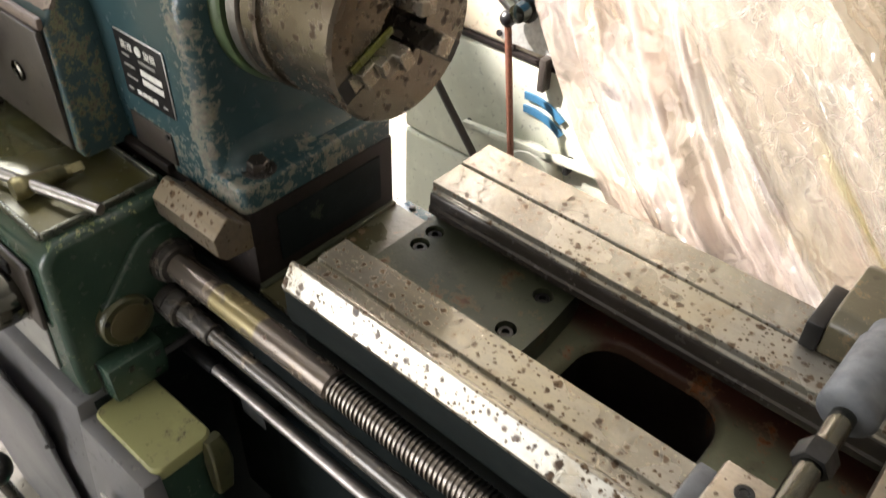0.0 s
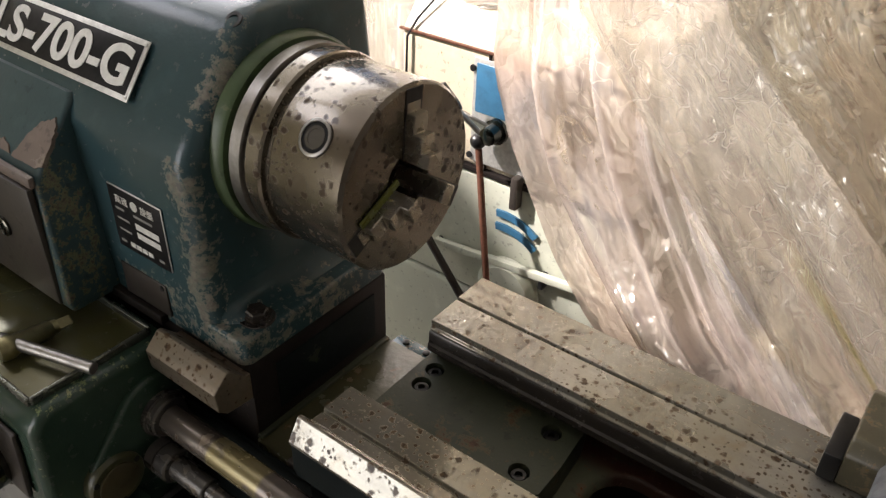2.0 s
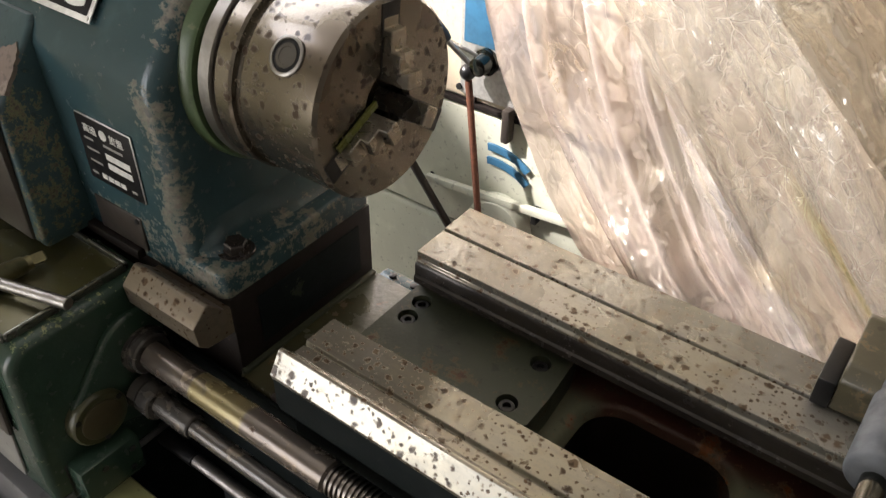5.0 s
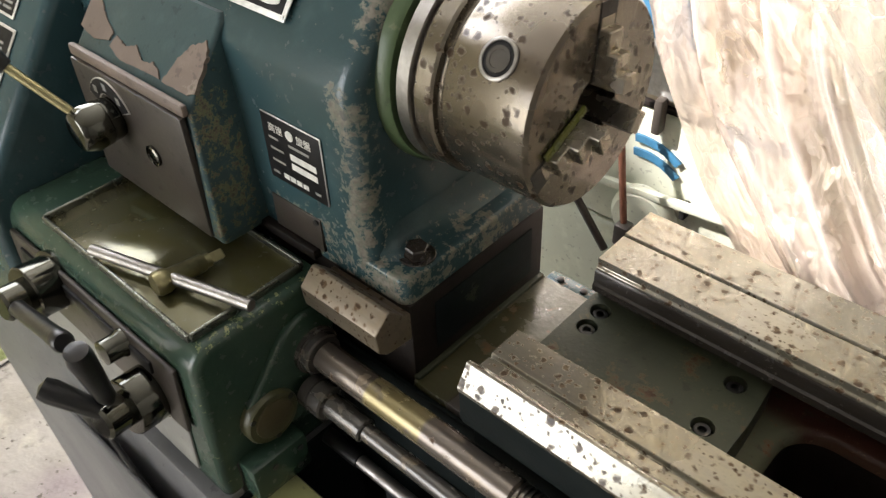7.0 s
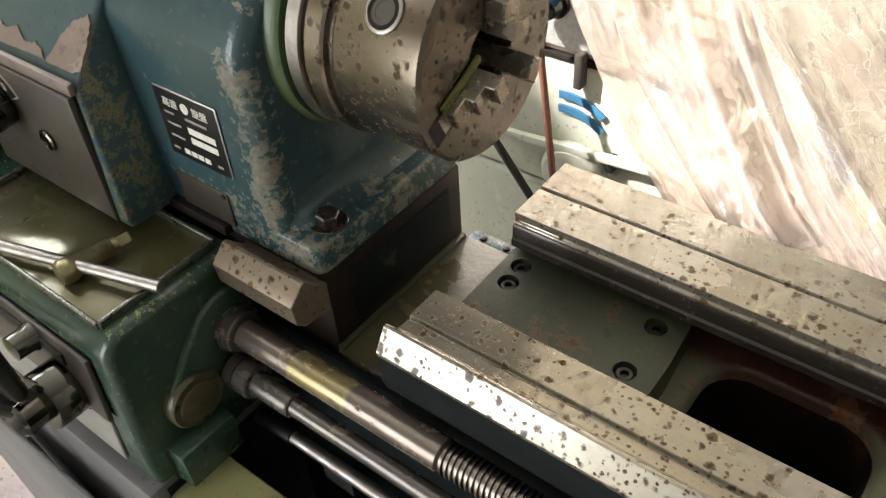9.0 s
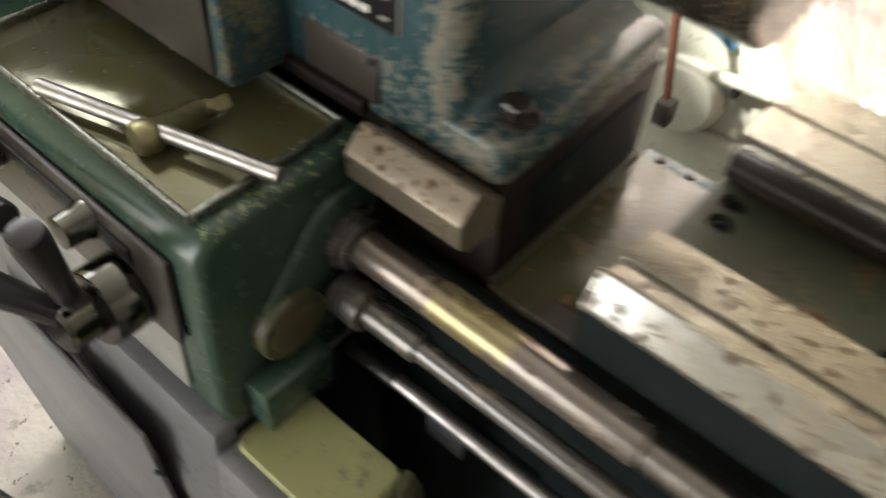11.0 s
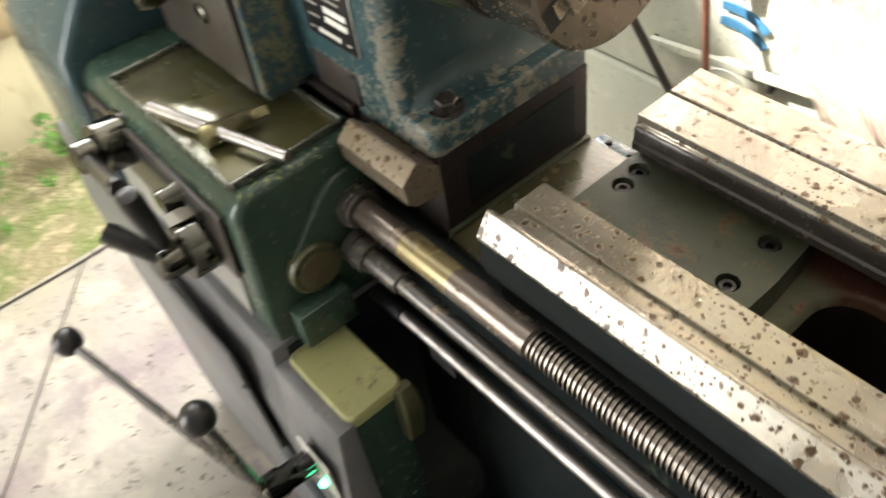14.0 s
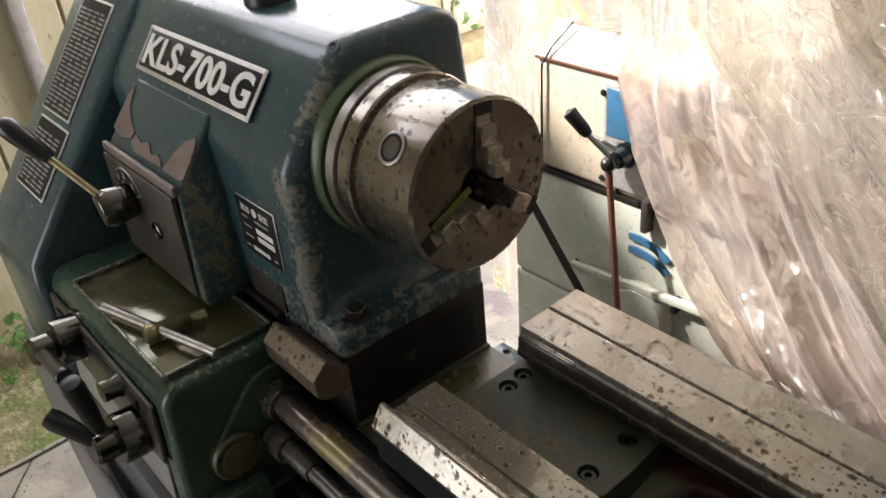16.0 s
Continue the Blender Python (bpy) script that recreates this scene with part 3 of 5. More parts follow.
def patch_plate(origin, u, v, w, h, depth, r=0.0008):
    """A thin plate: origin is its lower left corner, u and v its directions, depth along u x v."""
    b = box(0, w, 0, h, 0, depth, r)
    u, v = Vector(u).normalized(), Vector(v).normalized()
    n = u.cross(v).normalized()
    v = n.cross(u)
    m = Matrix((u.to_4d(), v.to_4d(), n.to_4d(), (0, 0, 0, 1))).transposed()
    m.translation = origin
    for row in range(3):
        m[row][3] = origin[row]
    m[3][0] = m[3][1] = m[3][2] = 0
    bmesh.ops.transform(b, matrix=m, verts=b.verts)
    return b, m


def text_mesh(body, size, m, depth=0.0004, width=None, height=None, bold=0.0):
    cu = bpy.data.curves.new("writing", "FONT")
    cu.body, cu.size, cu.extrude, cu.offset = body, size, depth, bold
    cu.align_x, cu.align_y = "LEFT", "BOTTOM"
    ob = bpy.data.objects.new("writing", cu)
    scene.collection.objects.link(ob)
    dg = bpy.context.evaluated_depsgraph_get()
    me = ob.evaluated_get(dg).to_mesh()
    b = bmesh.new()
    b.from_mesh(me)
    ob.evaluated_get(dg).to_mesh_clear()
    bpy.data.objects.remove(ob)
    bpy.data.curves.remove(cu)
    if b.verts:
        xs = [v.co.x for v in b.verts]
        ys = [v.co.y for v in b.verts]
        sx = width / (max(xs) - min(xs)) if width else 1
        sy = height / (max(ys) - min(ys)) if height else 1
        for v in b.verts:
            v.co.x, v.co.y = (v.co.x - min(xs)) * sx, (v.co.y - min(ys)) * sy
    bmesh.ops.transform(b, matrix=m, verts=b.verts)
    return b


def shifted(m, x, y, z=0.0):
    return m @ Matrix.Translation((x, y, z))


# ---- setting ----
tagged(part("floor", box(-2.6, 3.2, -3.2, 3.0, -0.12, 0.0, 0), CONCRETE, smooth=0), "worn stained concrete workshop floor with cracks", "floor", kind="structure")
g = bmesh.new()
for i in range(41):
    for j in range(9):
        y, x = -2.6 + i * 0.13, -1.97 + j * 0.065
        g.verts.new((x, y, 0.006 + 0.03 * max(0.0, noise.noise((x * 5, y * 5, 1.0))) * (1 if j < 8 else 0) + (0.03 if j < 2 else 0) - (0.006 if j == 8 else 0)))
g.verts.ensure_lookup_table()
for i in range(40):
    for j in range(8):
        k = i * 9 + j
        g.faces.new((g.verts[k], g.verts[k + 1], g.verts[k + 10], g.verts[k + 9]))
tagged(part("ground", g, MOSS), "mossy soil strip along the wall foot", "soil", kind="stuff")
cr = bmesh.new()
pts = []
for i in range(60):
    y = -2.5 + i * 0.085
    pts.append((-1.43 + 0.012 * noise.noise((y * 4, 0, 0)), y))
for (xa, ya), (xb, yb) in zip(pts, pts[1:]):
    cr.faces.new([cr.verts.new(p) for p in ((xa - 0.004, ya, 0.004), (xa + 0.004, ya, 0.004), (xb + 0.004, yb, 0.004), (xb - 0.004, yb, 0.004))])
for (xa, ya), (xb, yb) in (((-1.43, -0.35), (-0.95, -0.72)), ((-0.95, -0.72), (-0.62, -1.0)), ((-1.43, 0.6), (-0.9, 0.52))):
    d_ = Vector((yb - ya, xa - xb, 0)).normalized() * 0.002
    cr.faces.new([cr.verts.new(p) for p in ((xa - d_.x, ya - d_.y, 0.004), (xa + d_.x, ya + d_.y, 0.004), (xb + d_.x, yb + d_.y, 0.004), (xb - d_.x, yb - d_.y, 0.004))])
tagged(part("floor_crack", cr, BLACKOX, smooth=0), "dark joint in the concrete floor", "floor joint", kind="structure")

# end wall: low curb, timber sill and panels with posts; unseen openings added above
tagged(part("wall_west", box(-2.12, -1.97, -3.0, 2.5, 0.0, 0.36, 0.01), WALL), "stained pale concrete curb below the wall", "wall", kind="structure")
tagged(part("trim", box(-2.06, -1.93, -1.0, 2.4, 0.36, 0.45, 0.012), WOOD), "mossy timber sill on the curb", "timber", kind="structure")
panels = tagged(part("wall_west_upper", box(-2.10, -2.04, -1.0, 2.5, 0.45, 1.20, 0), WALL, smooth=0), "pale stained sheet wall above the sill", "wall", kind="structure")
for i in range(12):
    y0 = -0.9 + i * 0.28
    part("panel", box(-2.04, -2.028, y0 + 0.004, y0 + 0.274, 0.452, 1.199, 0.003), WALL, panels, smooth=0)
for y in (0.10, 1.44, 1.9, -0.75):
    tagged(part("post", box(-2.027, -1.985, y - 0.02, y + 0.02, 0.45, 1.20, 0.004), POSTMAT), "grey metal wall post", "post", kind="structure")
tagged(part("wall_west_front", box(-2.12, -1.98, -3.0, -1.0, 0.36, 3.3, 0.005), WALL), "pale wall at the end of the workshop", "wall", kind="structure")
# Unseen wall pieces added to shape the sunbeam that reaches the covered machine.
tagged(part("wall_west_lintel", box(-2.12, -1.98, -1.0, 2.5, 3.1, 3.3, 0.005), WALL), "unseen pale wall added above the high opening", "wall", kind="structure")
tagged(part("sun_block_pier", box(-2.12, -1.98, -0.245, -0.08, 1.20, 3.1, 0.005), WALL), "unseen pale wall added to trim the sunbeam's side", "wall", kind="structure")
tagged(part("sun_block_sill", box(-2.12, -1.98, -1.0, -0.245, 1.20, 2.28, 0.005), WALL), "unseen pale wall added to trim the sunbeam from below", "wall", kind="structure")
# Unseen opaque pane added to keep the sun off the lathe.
win = tagged(part("sun_block_pane", box(-2.09, -2.05, -0.08, 1.62, 1.20, 3.1, 0.003), plain("opaque_pale_pane", (0.75, 0.77, 0.76), 0.5, 0.0, 0.1, 20), smooth=0), "unseen opaque pane added high in the end wall to block the sun", "window", kind="structure")
for k in range(5):
    part("pane_frame", box(-2.05, -2.02, -0.08 + k * 0.417, -0.05 + k * 0.417, 1.20, 3.1, 0.003), POSTMAT, win)
# unseen back wall, added with a wide open doorway that lets the backlight in
for n_, d in (("wall_north_top", (-2.0, 3.0, 2.4, 2.5, 2.85, 3.3)), ("wall_north_left", (-2.0, -1.75, 2.4, 2.5, 0, 2.85)), ("wall_north_right", (-0.30, 3.0, 2.4, 2.5, 0, 2.85))):
    tagged(part(n_, box(*d, 0), DULL, smooth=0), "unseen grey workshop wall added round a doorway for the backlight", "wall", kind="structure")
tagged(part("wall_east", box(3.0, 3.1, -3.0, 2.5, 0, 3.3, 0), DULL, smooth=0), "plain dim workshop wall", "wall", kind="structure")
for n_, d in (("wall_south_right", (-0.48, 3.0, -3.0, -2.9, 0, 3.3)), ("wall_south_top", (-2.0, -0.48, -3.0, -2.9, 2.25, 3.3)), ("wall_south_left", (-2.0, -1.93, -3.0, -2.9, 0, 2.25))):
    tagged(part(n_, box(*d, 0), DULL, smooth=0), "plain dim workshop wall beside an open door", "wall", kind="structure")
# Unseen roof added; its pale colour bounces light into the shadows.
tagged(part("ceiling", box(-2.1, 3.1, -3.0, 2.5, 3.3, 3.4, 0), plain("pale_roof", (0.42, 0.41, 0.38), 0.8), smooth=0), "unseen workshop roof, pale to bounce light", "ceiling", kind="structure")


def weed(at, n, h, seed):
    rnd = random.Random(seed)
    root = thing("weed", at, "small green weed growing at the wall foot", "plant", "weeds along the wall")
    st = bmesh.new()
    lf = bmesh.new()
    for _ in range(n):
        a, l = rnd.uniform(0, 6.28), h * rnd.uniform(0.5, 1.1)
        tip = Vector(at) + Vector((math.cos(a) * l * 0.6, math.sin(a) * l * 0.6, l))
        mid = (Vector(at) + tip) / 2 + Vector((0, 0, l * 0.15))
        tube([Vector(at), mid, tip], 0.0016, 5, st)
        for k in range(7):
            c = Vector(at).lerp(tip, 0.3 + 0.7 * k / 6) + Vector((rnd.uniform(-1, 1), rnd.uniform(-1, 1), rnd.uniform(-0.4, 0.6))) * h * 0.18
            u = Vector((rnd.uniform(-1, 1), rnd.uniform(-1, 1), rnd.uniform(-0.2, 0.5))).normalized()
            w = u.cross(Vector((0, 0, 1))).normalized()
            s = h * rnd.uniform(0.10, 0.2)
            vs = [lf.verts.new(c + u * p * s + w * q * s + Vector((0, 0, z * s))) for p, q, z in ((-1, 0, 0), (-0.2, 0.55, 0.1), (0.5, 0.4, 0), (1, 0, -0.2), (0.5, -0.4, 0), (-0.2, -0.55, 0.1))]
            lf.faces.new(vs)
    part("stem", st, LEAF, root)
    part("foliage", lf, LEAF, root, smooth=0)


for i, (x, y, n, h) in enumerate(((-1.86, -0.42, 6, 0.16), (-1.83, -0.2, 8, 0.2), (-1.9, -0.6, 6, 0.18), (-1.75, -0.3, 4, 0.08), (-1.66, -0.46, 4, 0.07), (-1.9, 0.0, 6, 0.18), (-1.88, 1.7, 7, 0.25), (-1.72, -0.62, 4, 0.08))):
    weed((x, y, 0.02), n + 3, h * 0.6, i)
root = thing("climbing_plant", (-1.99, 1.62, 0.45), "green creeper on the pale wall", "plant")
lf = bmesh.new()
rnd = random.Random(7)
for k in range(60):
    c = Vector((-1.975 + rnd.uniform(-0.01, 0.02), 1.55 + 0.35 * rnd.random(), 0.47 + 0.5 * rnd.random()))
    s = rnd.uniform(0.012, 0.03)
    a = rnd.uniform(0, 6.28)
    u, w = Vector((0.2, math.cos(a), math.sin(a))), Vector((0.2, -math.sin(a), math.cos(a)))
    lf.faces.new([lf.verts.new(c + u * p * s + w * q * s) for p, q in ((-1, 0), (-0.2, 0.6), (0.6, 0.4), (1, 0), (0.6, -0.4), (-0.2, -0.6))])
part("foliage", lf, LEAF, root, smooth=0)
part("stem", tube([(-1.98, 1.6, 0.44), (-1.975, 1.63, 0.6), (-1.98, 1.7, 0.75), (-1.975, 1.72, 0.95)], 0.004, 6), WOOD, root)

# ---- the lathe ----
L = thing("lathe", (-0.2, -0.05, 0.0), "old green engine lathe with a gap bed and rust-spotted ways", "lathe")

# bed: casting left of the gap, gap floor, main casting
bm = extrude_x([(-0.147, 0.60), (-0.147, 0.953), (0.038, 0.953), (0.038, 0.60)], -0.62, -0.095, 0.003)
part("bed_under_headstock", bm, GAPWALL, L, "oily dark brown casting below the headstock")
bm = box(-0.095, -0.012, -0.151, 0.038, 0.60, 0.866, 0.002)
part("gap_floor", bm, GAPFLOOR, L, "oily grey-green floor of the bed gap")
part("gap_ledge", extrude_x([(-0.148, 0.862), (-0.148, 0.8695), (0.037, 0.8695), (0.037, 0.862)], -0.097, -0.0895, 0.002), PLATEPAINT, L, "narrow raised bead along the casting foot")
part("gap_rear_rim", box(-0.094, -0.018, 0.0385, 0.060, 0.70, 0.858, 0.003), PAINT, L, "blue-green rear rim of the gap")
for x_ in (-0.078, -0.050):
    part("rim_screw", turned([(0, 0.004), (0.0025, 0.004), (0.003, 0.003), (0.003, 0.0)], (x_, 0.050, 0.8575), (0, 0, 1), 12), BLACKOX, L)

part("casting_panel", box(-0.0955, -0.0932, -0.118, 0.018, 0.882, 0.938, 0.002), DARKGREEN, L, "oily dark panel in the casting end")
stub = [(-0.150, 0.915), (-0.176, 0.918), (-0.1845, 0.926), (-0.1865, 0.9475), (-0.171, 0.962), (-0.167, 0.962), (-0.152, 0.946), (-0.138, 0.945), (-0.138, 0.915)]
part("front_way_stub", extrude_x(stub, -0.192, -0.0965, 0.0012), WAY_DARK, L, "rust-stained stub of the front way beside the headstock", smooth=15)

front = [(-0.160, 0.60), (-0.160, 0.890), (-0.172, 0.902), (-0.178, 0.912), (-0.178, 0.940), (-0.1655, 0.959), (-0.1625, 0.959), (-0.1505, 0.9435), (-0.1385, 0.9425), (-0.1377, 0.9408), (-0.1366, 0.9408), (-0.1357, 0.9455), (-0.102, 0.9455), (-0.102, 0.905), (-0.112, 0.895), (-0.112, 0.60)]
part("front_way", extrude_x([(-0.170, 0.912), (-0.1775, 0.9385)] + front[4:14], -0.016, 1.15, 0.0008, seg=1), WAY, L, "worn rust-spotted steel front way", smooth=15)
# Takes in the way face below the slope, its shade painted near-black.
part("bed_front_wall", extrude_x([(-0.160, 0.45), (-0.160, 0.880), (-0.174, 0.896), (-0.1765, 0.905), (-0.1765, 0.937), (-0.125, 0.937), (-0.125, 0.906), (-0.11, 0.906), (-0.11, 0.45)], -0.0155, 1.15, 0.0015), DARKGREEN, L, "oily dark green side of the bed with painted-in shade below the way")
back = [(0.020, 0.906), (0.019, 0.925), (0.013, 0.928), (0.0125, 0.936), (0.0145, 0.938), (0.0145, 0.9455), (0.0555, 0.9455), (0.0564, 0.9425), (0.0574, 0.9425), (0.0585, 0.9465), (0.1015, 0.9465), (0.1015, 0.906)]
part("back_way", extrude_x(back, -0.017, 1.15, 0.0008, seg=1), WAY, L, "worn rust-spotted steel back way", smooth=15)
part("back_way_side", extrude_x([(0.0118, 0.908), (0.0085, 0.911), (0.0085, 0.918), (0.0105, 0.920), (0.0105, 0.931), (0.0118, 0.934)], -0.0165, 1.15, 0.0), OILDARK, L, "oily black side of the back way")
part("bed_back_wall", extrude_x([(0.050, 0.45), (0.050, 0.866), (0.044, 0.876), (0.036, 0.886), (0.027, 0.893), (0.021, 0.898), (0.019, 0.907), (0.10, 0.907), (0.10, 0.45)], -0.017, 1.15, 0.0), REDOX, L, "dark red-brown oily inside of the bed")

# bridge plate with chamfered outer corners and four counterbored screws
pl = [(-0.018, -0.105), (0.125, -0.105), (0.160, -0.066), (0.160, -0.03), (0.156, 0.020), (0.150, 0.040), (-0.018, 0.040)]
HOLES = ((0.0, 0.0), (0.002, -0.024), (0.133, 0.0), (0.134, -0.056))
bp = bmesh.new()
R, S = 0.0098, 24
outer = [bp.verts.new((x, y, 0.900)) for x, y in pl]
low = [bp.verts.new((x, y, 0.858)) for x, y in pl]
edges = [bp.edges.new((outer[i], outer[(i + 1) % len(outer)])) for i in range(len(outer))]
for i in range(len(outer)):
    j = (i + 1) % len(outer)
    bp.faces.new((outer[i], outer[j], low[j], low[i]))
for hx, hy in HOLES:
    top = [bp.verts.new((hx + R * math.cos(2 * math.pi * k / S), hy + R * math.sin(2 * math.pi * k / S), 0.900)) for k in range(S)]
    bot = [bp.verts.new((v.co.x, v.co.y, 0.888)) for v in top]
    for k in range(S):
        j = (k + 1) % S
        edges.append(bp.edges.new((top[k], top[j])))
        bp.faces.new((top[k], top[j], bot[j], bot[k]))
    bp.faces.new(bot)
bmesh.ops.triangle_fill(bp, use_beauty=True, use_dissolve=False, edges=edges)
plate = part("bridge_plate", bp, PLATEPAINT, L, "oily grey-green bridge plate of the gap", smooth=30)
for hx, hy in HOLES:
    s_ = turned([(0, 0.0072), (0.0075, 0.0072), (0.0085, 0.0066), (0.0085, 0.0038), (0.004, 0.0036), (0.004, 0.0)], (hx, hy, 0.888), (0, 0, 1), 18)
    part("socket_screw", s_, BLACKOX, plate, "blackened socket head screw")

# bed web with its rounded pocket
wb = bmesh.new()
Z0, ZP = 0.868, 0.62
x0, x1, y0, y1, rr = 0.182, 0.318, -0.080, 0.026, 0.034


def rounded(x0, x1, y0, y1, r, z, n=7):
    out = []
    for cx, cy, a0 in ((x1 - r, y1 - r, 0), (x0 + r, y1 - r, 90), (x0 + r, y0 + r, 180), (x1 - r, y0 + r, 270)):
        for k in range(n + 1):
            a = radians(a0 + 90 * k / n)
            out.append((cx + r * math.cos(a), cy + r * math.sin(a), z))
    return out


rim = [[wb.verts.new(p) for p in rounded(x0 - d, x1 + d, y0 - d, y1 + d * 0.6, rr + d * 0.6, z)] for d, z in ((0.012, Z0), (0.007, Z0 - 0.0015), (0.003, Z0 - 0.005), (0, Z0 - 0.012))]
for a, c in zip(rim, rim[1:]):
    for k in range(len(a)):
        j = (k + 1) % len(a)
        wb.faces.new((a[k], a[j], c[j], c[k]))
sq = [wb.verts.new(p) for p in ((0.10, -0.115, Z0), (1.15, -0.115, Z0), (1.15, 0.052, Z0), (0.10, 0.052, Z0))]
ee = [wb.edges.get((rim[0][k], rim[0][(k + 1) % len(rim[0])])) for k in range(len(rim[0]))]
ee += [wb.edges.new((sq[k], sq[(k + 1) % 4])) for k in range(4)]
bmesh.ops.triangle_fill(wb, use_beauty=True, use_dissolve=False, edges=ee)
part("bed_web", wb, BEDIN, L, "oily stained web of the bed round a pocket", smooth=50)
# Pocket wall and floor near-black: the recess's shade is in their colour.
pw = bmesh.new()
wall_ = [[pw.verts.new(p) for p in rounded(x0 - d, x1 + d, y0 - d, y1 + d * 0.6, rr + d * 0.6, z)] for d, z in ((0.0002, Z0 - 0.012), (-0.002, Z0 - 0.05), (-0.002, ZP))]
for a, c in zip(wall_, wall_[1:]):
    for k in range(len(a)):
        j = (k + 1) % len(a)
        pw.faces.new((a[k], a[j], c[j], c[k]))
part("pocket_wall", pw, GAPWALL, L, "bed pocket wall with its shade painted near-black", smooth=50)
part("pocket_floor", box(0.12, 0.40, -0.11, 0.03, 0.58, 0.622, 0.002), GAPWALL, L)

# headstock
lv = [(0.970, -0.62, -0.1325, -0.150, 0.052), (0.979, -0.62, -0.1325, -0.150, 0.055), (1.0, -0.62, -0.1345, -0.151, 0.065), (1.04, -0.62, -0.135, -0.151, 0.075), (1.08, -0.62, -0.135, -0.151, 0.078), (1.135, -0.62, -0.135, -0.151, 0.078), (1.143, -0.62, -0.135, -0.148, 0.078), (1.16, -0.62, -0.135, -0.138, 0.078), (1.225, -0.62, -0.136, -0.0885, 0.072), (1.234, -0.62, -0.139, -0.079, 0.066), (1.240, -0.62, -0.146, -0.066, 0.055), (1.242, -0.61, -0.155, -0.05, 0.04)]
hs = part("headstock", loft(lv, 0.016, 6), PAINT, L, "blue-green painted headstock casting with chipped paint", smooth=35)
part("headstock_foot", loft([(0.953, -0.62, -0.0965, -0.1495, 0.042), (0.9765, -0.62, -0.0965, -0.1495, 0.042), (0.9785, -0.62, -0.0972, -0.1490, 0.0415), (0.9800, -0.62, -0.0992, -0.1475, 0.040), (0.9805, -0.62, -0.1020, -0.1450, 0.037)], 0.011, 6), PAINT, hs, "flat bolted foot of the headstock with worn paint", smooth=50)
YC, ZC = -0.0376, 1.1299
gs = bmesh.new()
rings = []
for y_, k_ in ((-0.140, 0.35), (-0.132, 0.8), (-0.115, 1.0), (-0.05, 1.0), (0.038, 1.0)):
    rings.append([gs.verts.new((-0.1352 + k_ * d_, y_, 0.980 + (z_ - 0.980) * k_)) for d_, z_ in ((0.0, 1.010), (0.002, 0.999), (0.0055, 0.991), (0.0105, 0.985), (0.017, 0.9815), (0.021, 0.9795), (0.0, 0.975))])
for a, c in zip(rings, rings[1:]):
    for k in range(7):
        gs.faces.new((a[k], a[(k + 1) % 7], c[(k + 1) % 7], c[k]))
gs.faces.new(rings[0])
gs.faces.new(rings[-1])
part("foot_fillet", gs, PAINT, hs, "fillet between headstock and foot", smooth=50)
part("nose_collar", turned([(0, 0.0895), (0.011, 0.0885), (0.014, 0.086)], (-0.137, YC, ZC), (1, 0, 0), 64), RINGPAINT, hs, "green painted ring round the spindle nose")
part("oil_cap", turned([(0, 0.028), (0.016, 0.028), (0.02, 0.025), (0.022, 0.0)], (-0.33, -0.03, 1.240), (0, 0, 1), 32), RUBBER, hs, "black filler cap")
part("lifting_hole", turned([(0, 0.0075), (0.0016, 0.0075), (0.0016, 0.0045), (-0.003, 0.0045), (-0.003, 0)], (-0.150, -0.0735, 1.2345), (0.1, -0.6, 0.8), 20), BLACKOX, hs)
BX, BY, BZ = -0.1145, -0.1160, 0.9806
part("bolt_seat", turned([(0, 0.0165), (0.0006, 0.0165), (0.0010, 0.0158), (0.0006, 0.0150), (0.0004, 0.0)], (BX, BY, BZ), (0, 0, 1), 32), OILDARK, hs, "dark oily seat round the bolt", smooth=30)
bolt = turned([(0.0005, 0.0118), (0.0022, 0.0118), (0.0024, 0.0104), (0.0095, 0.0104), (0.0110, 0.0092), (0.0112, 0.0)], (BX, BY, BZ), (0.06, -0.04, 1), 6)
part("hold_down_bolt", bolt, OILDARK, hs, "dark hexagon bolt in the headstock foot", smooth=20)
part("base_strip", box(-0.50, -0.205, -0.1575, -0.146, 0.950, 0.961, 0.002), GAPWALL, hs)
part("inspection_cover", box(-0.262, -0.195, -0.1522, -0.149, 0.962, 0.998, 0.0012), COVER, hs, "small dark cover plate low on the headstock")
part("cover_screw", turned([(0, 0.003), (0.001, 0.003), (0.0015, 0)], (-0.20, -0.1525, 0.994), (0, -1, 0), 10), BLACKOX, hs)

# slope of the headstock: model plate
U = Vector((1, 0, 0))
V = Vector((0, 0.6153, 0.7883))
N = U.cross(V)
org = Vector((-0.480, -0.1363, 1.1655)) + N * 0.0015
b, pm = patch_plate(org, U, V, 0.262, 0.0535, 0.0016)
mp_ = part("model_plate", b, SILVER, hs, "silver bordered model plate with white letters on black")
b, _ = patch_plate(org + U * 0.005 + V * 0.005 + N * 0.0016, U, V, 0.252, 0.0435, 0.0006, 0.0002)
part("plate_field", b, BLACKPLATE, mp_)
part("lettering", text_mesh("KLS-700-G", 0.04, shifted(pm, 0.011, 0.0085, 0.0026), 0.0003, 0.240, 0.0365, 0.0011), WHITEBAR, mp_, smooth=0)
for px, py in ((0.0035, 0.0035), (0.2585, 0.0035), (0.0035, 0.05), (0.2585, 0.05)):
    part("rivet", turned([(0, 0.002), (0.0008, 0.0019), (0.0012, 0.001), (0.0013, 0)], pm @ Vector((px, py, 0.0016)), N, 10), SILVER, mp_)

# nameplate on the upright face
b, nm = patch_plate(Vector((-0.2530, -0.1515, 1.0215)), U, (0.0, 0, 1), 0.076, 0.066, 0.0014)
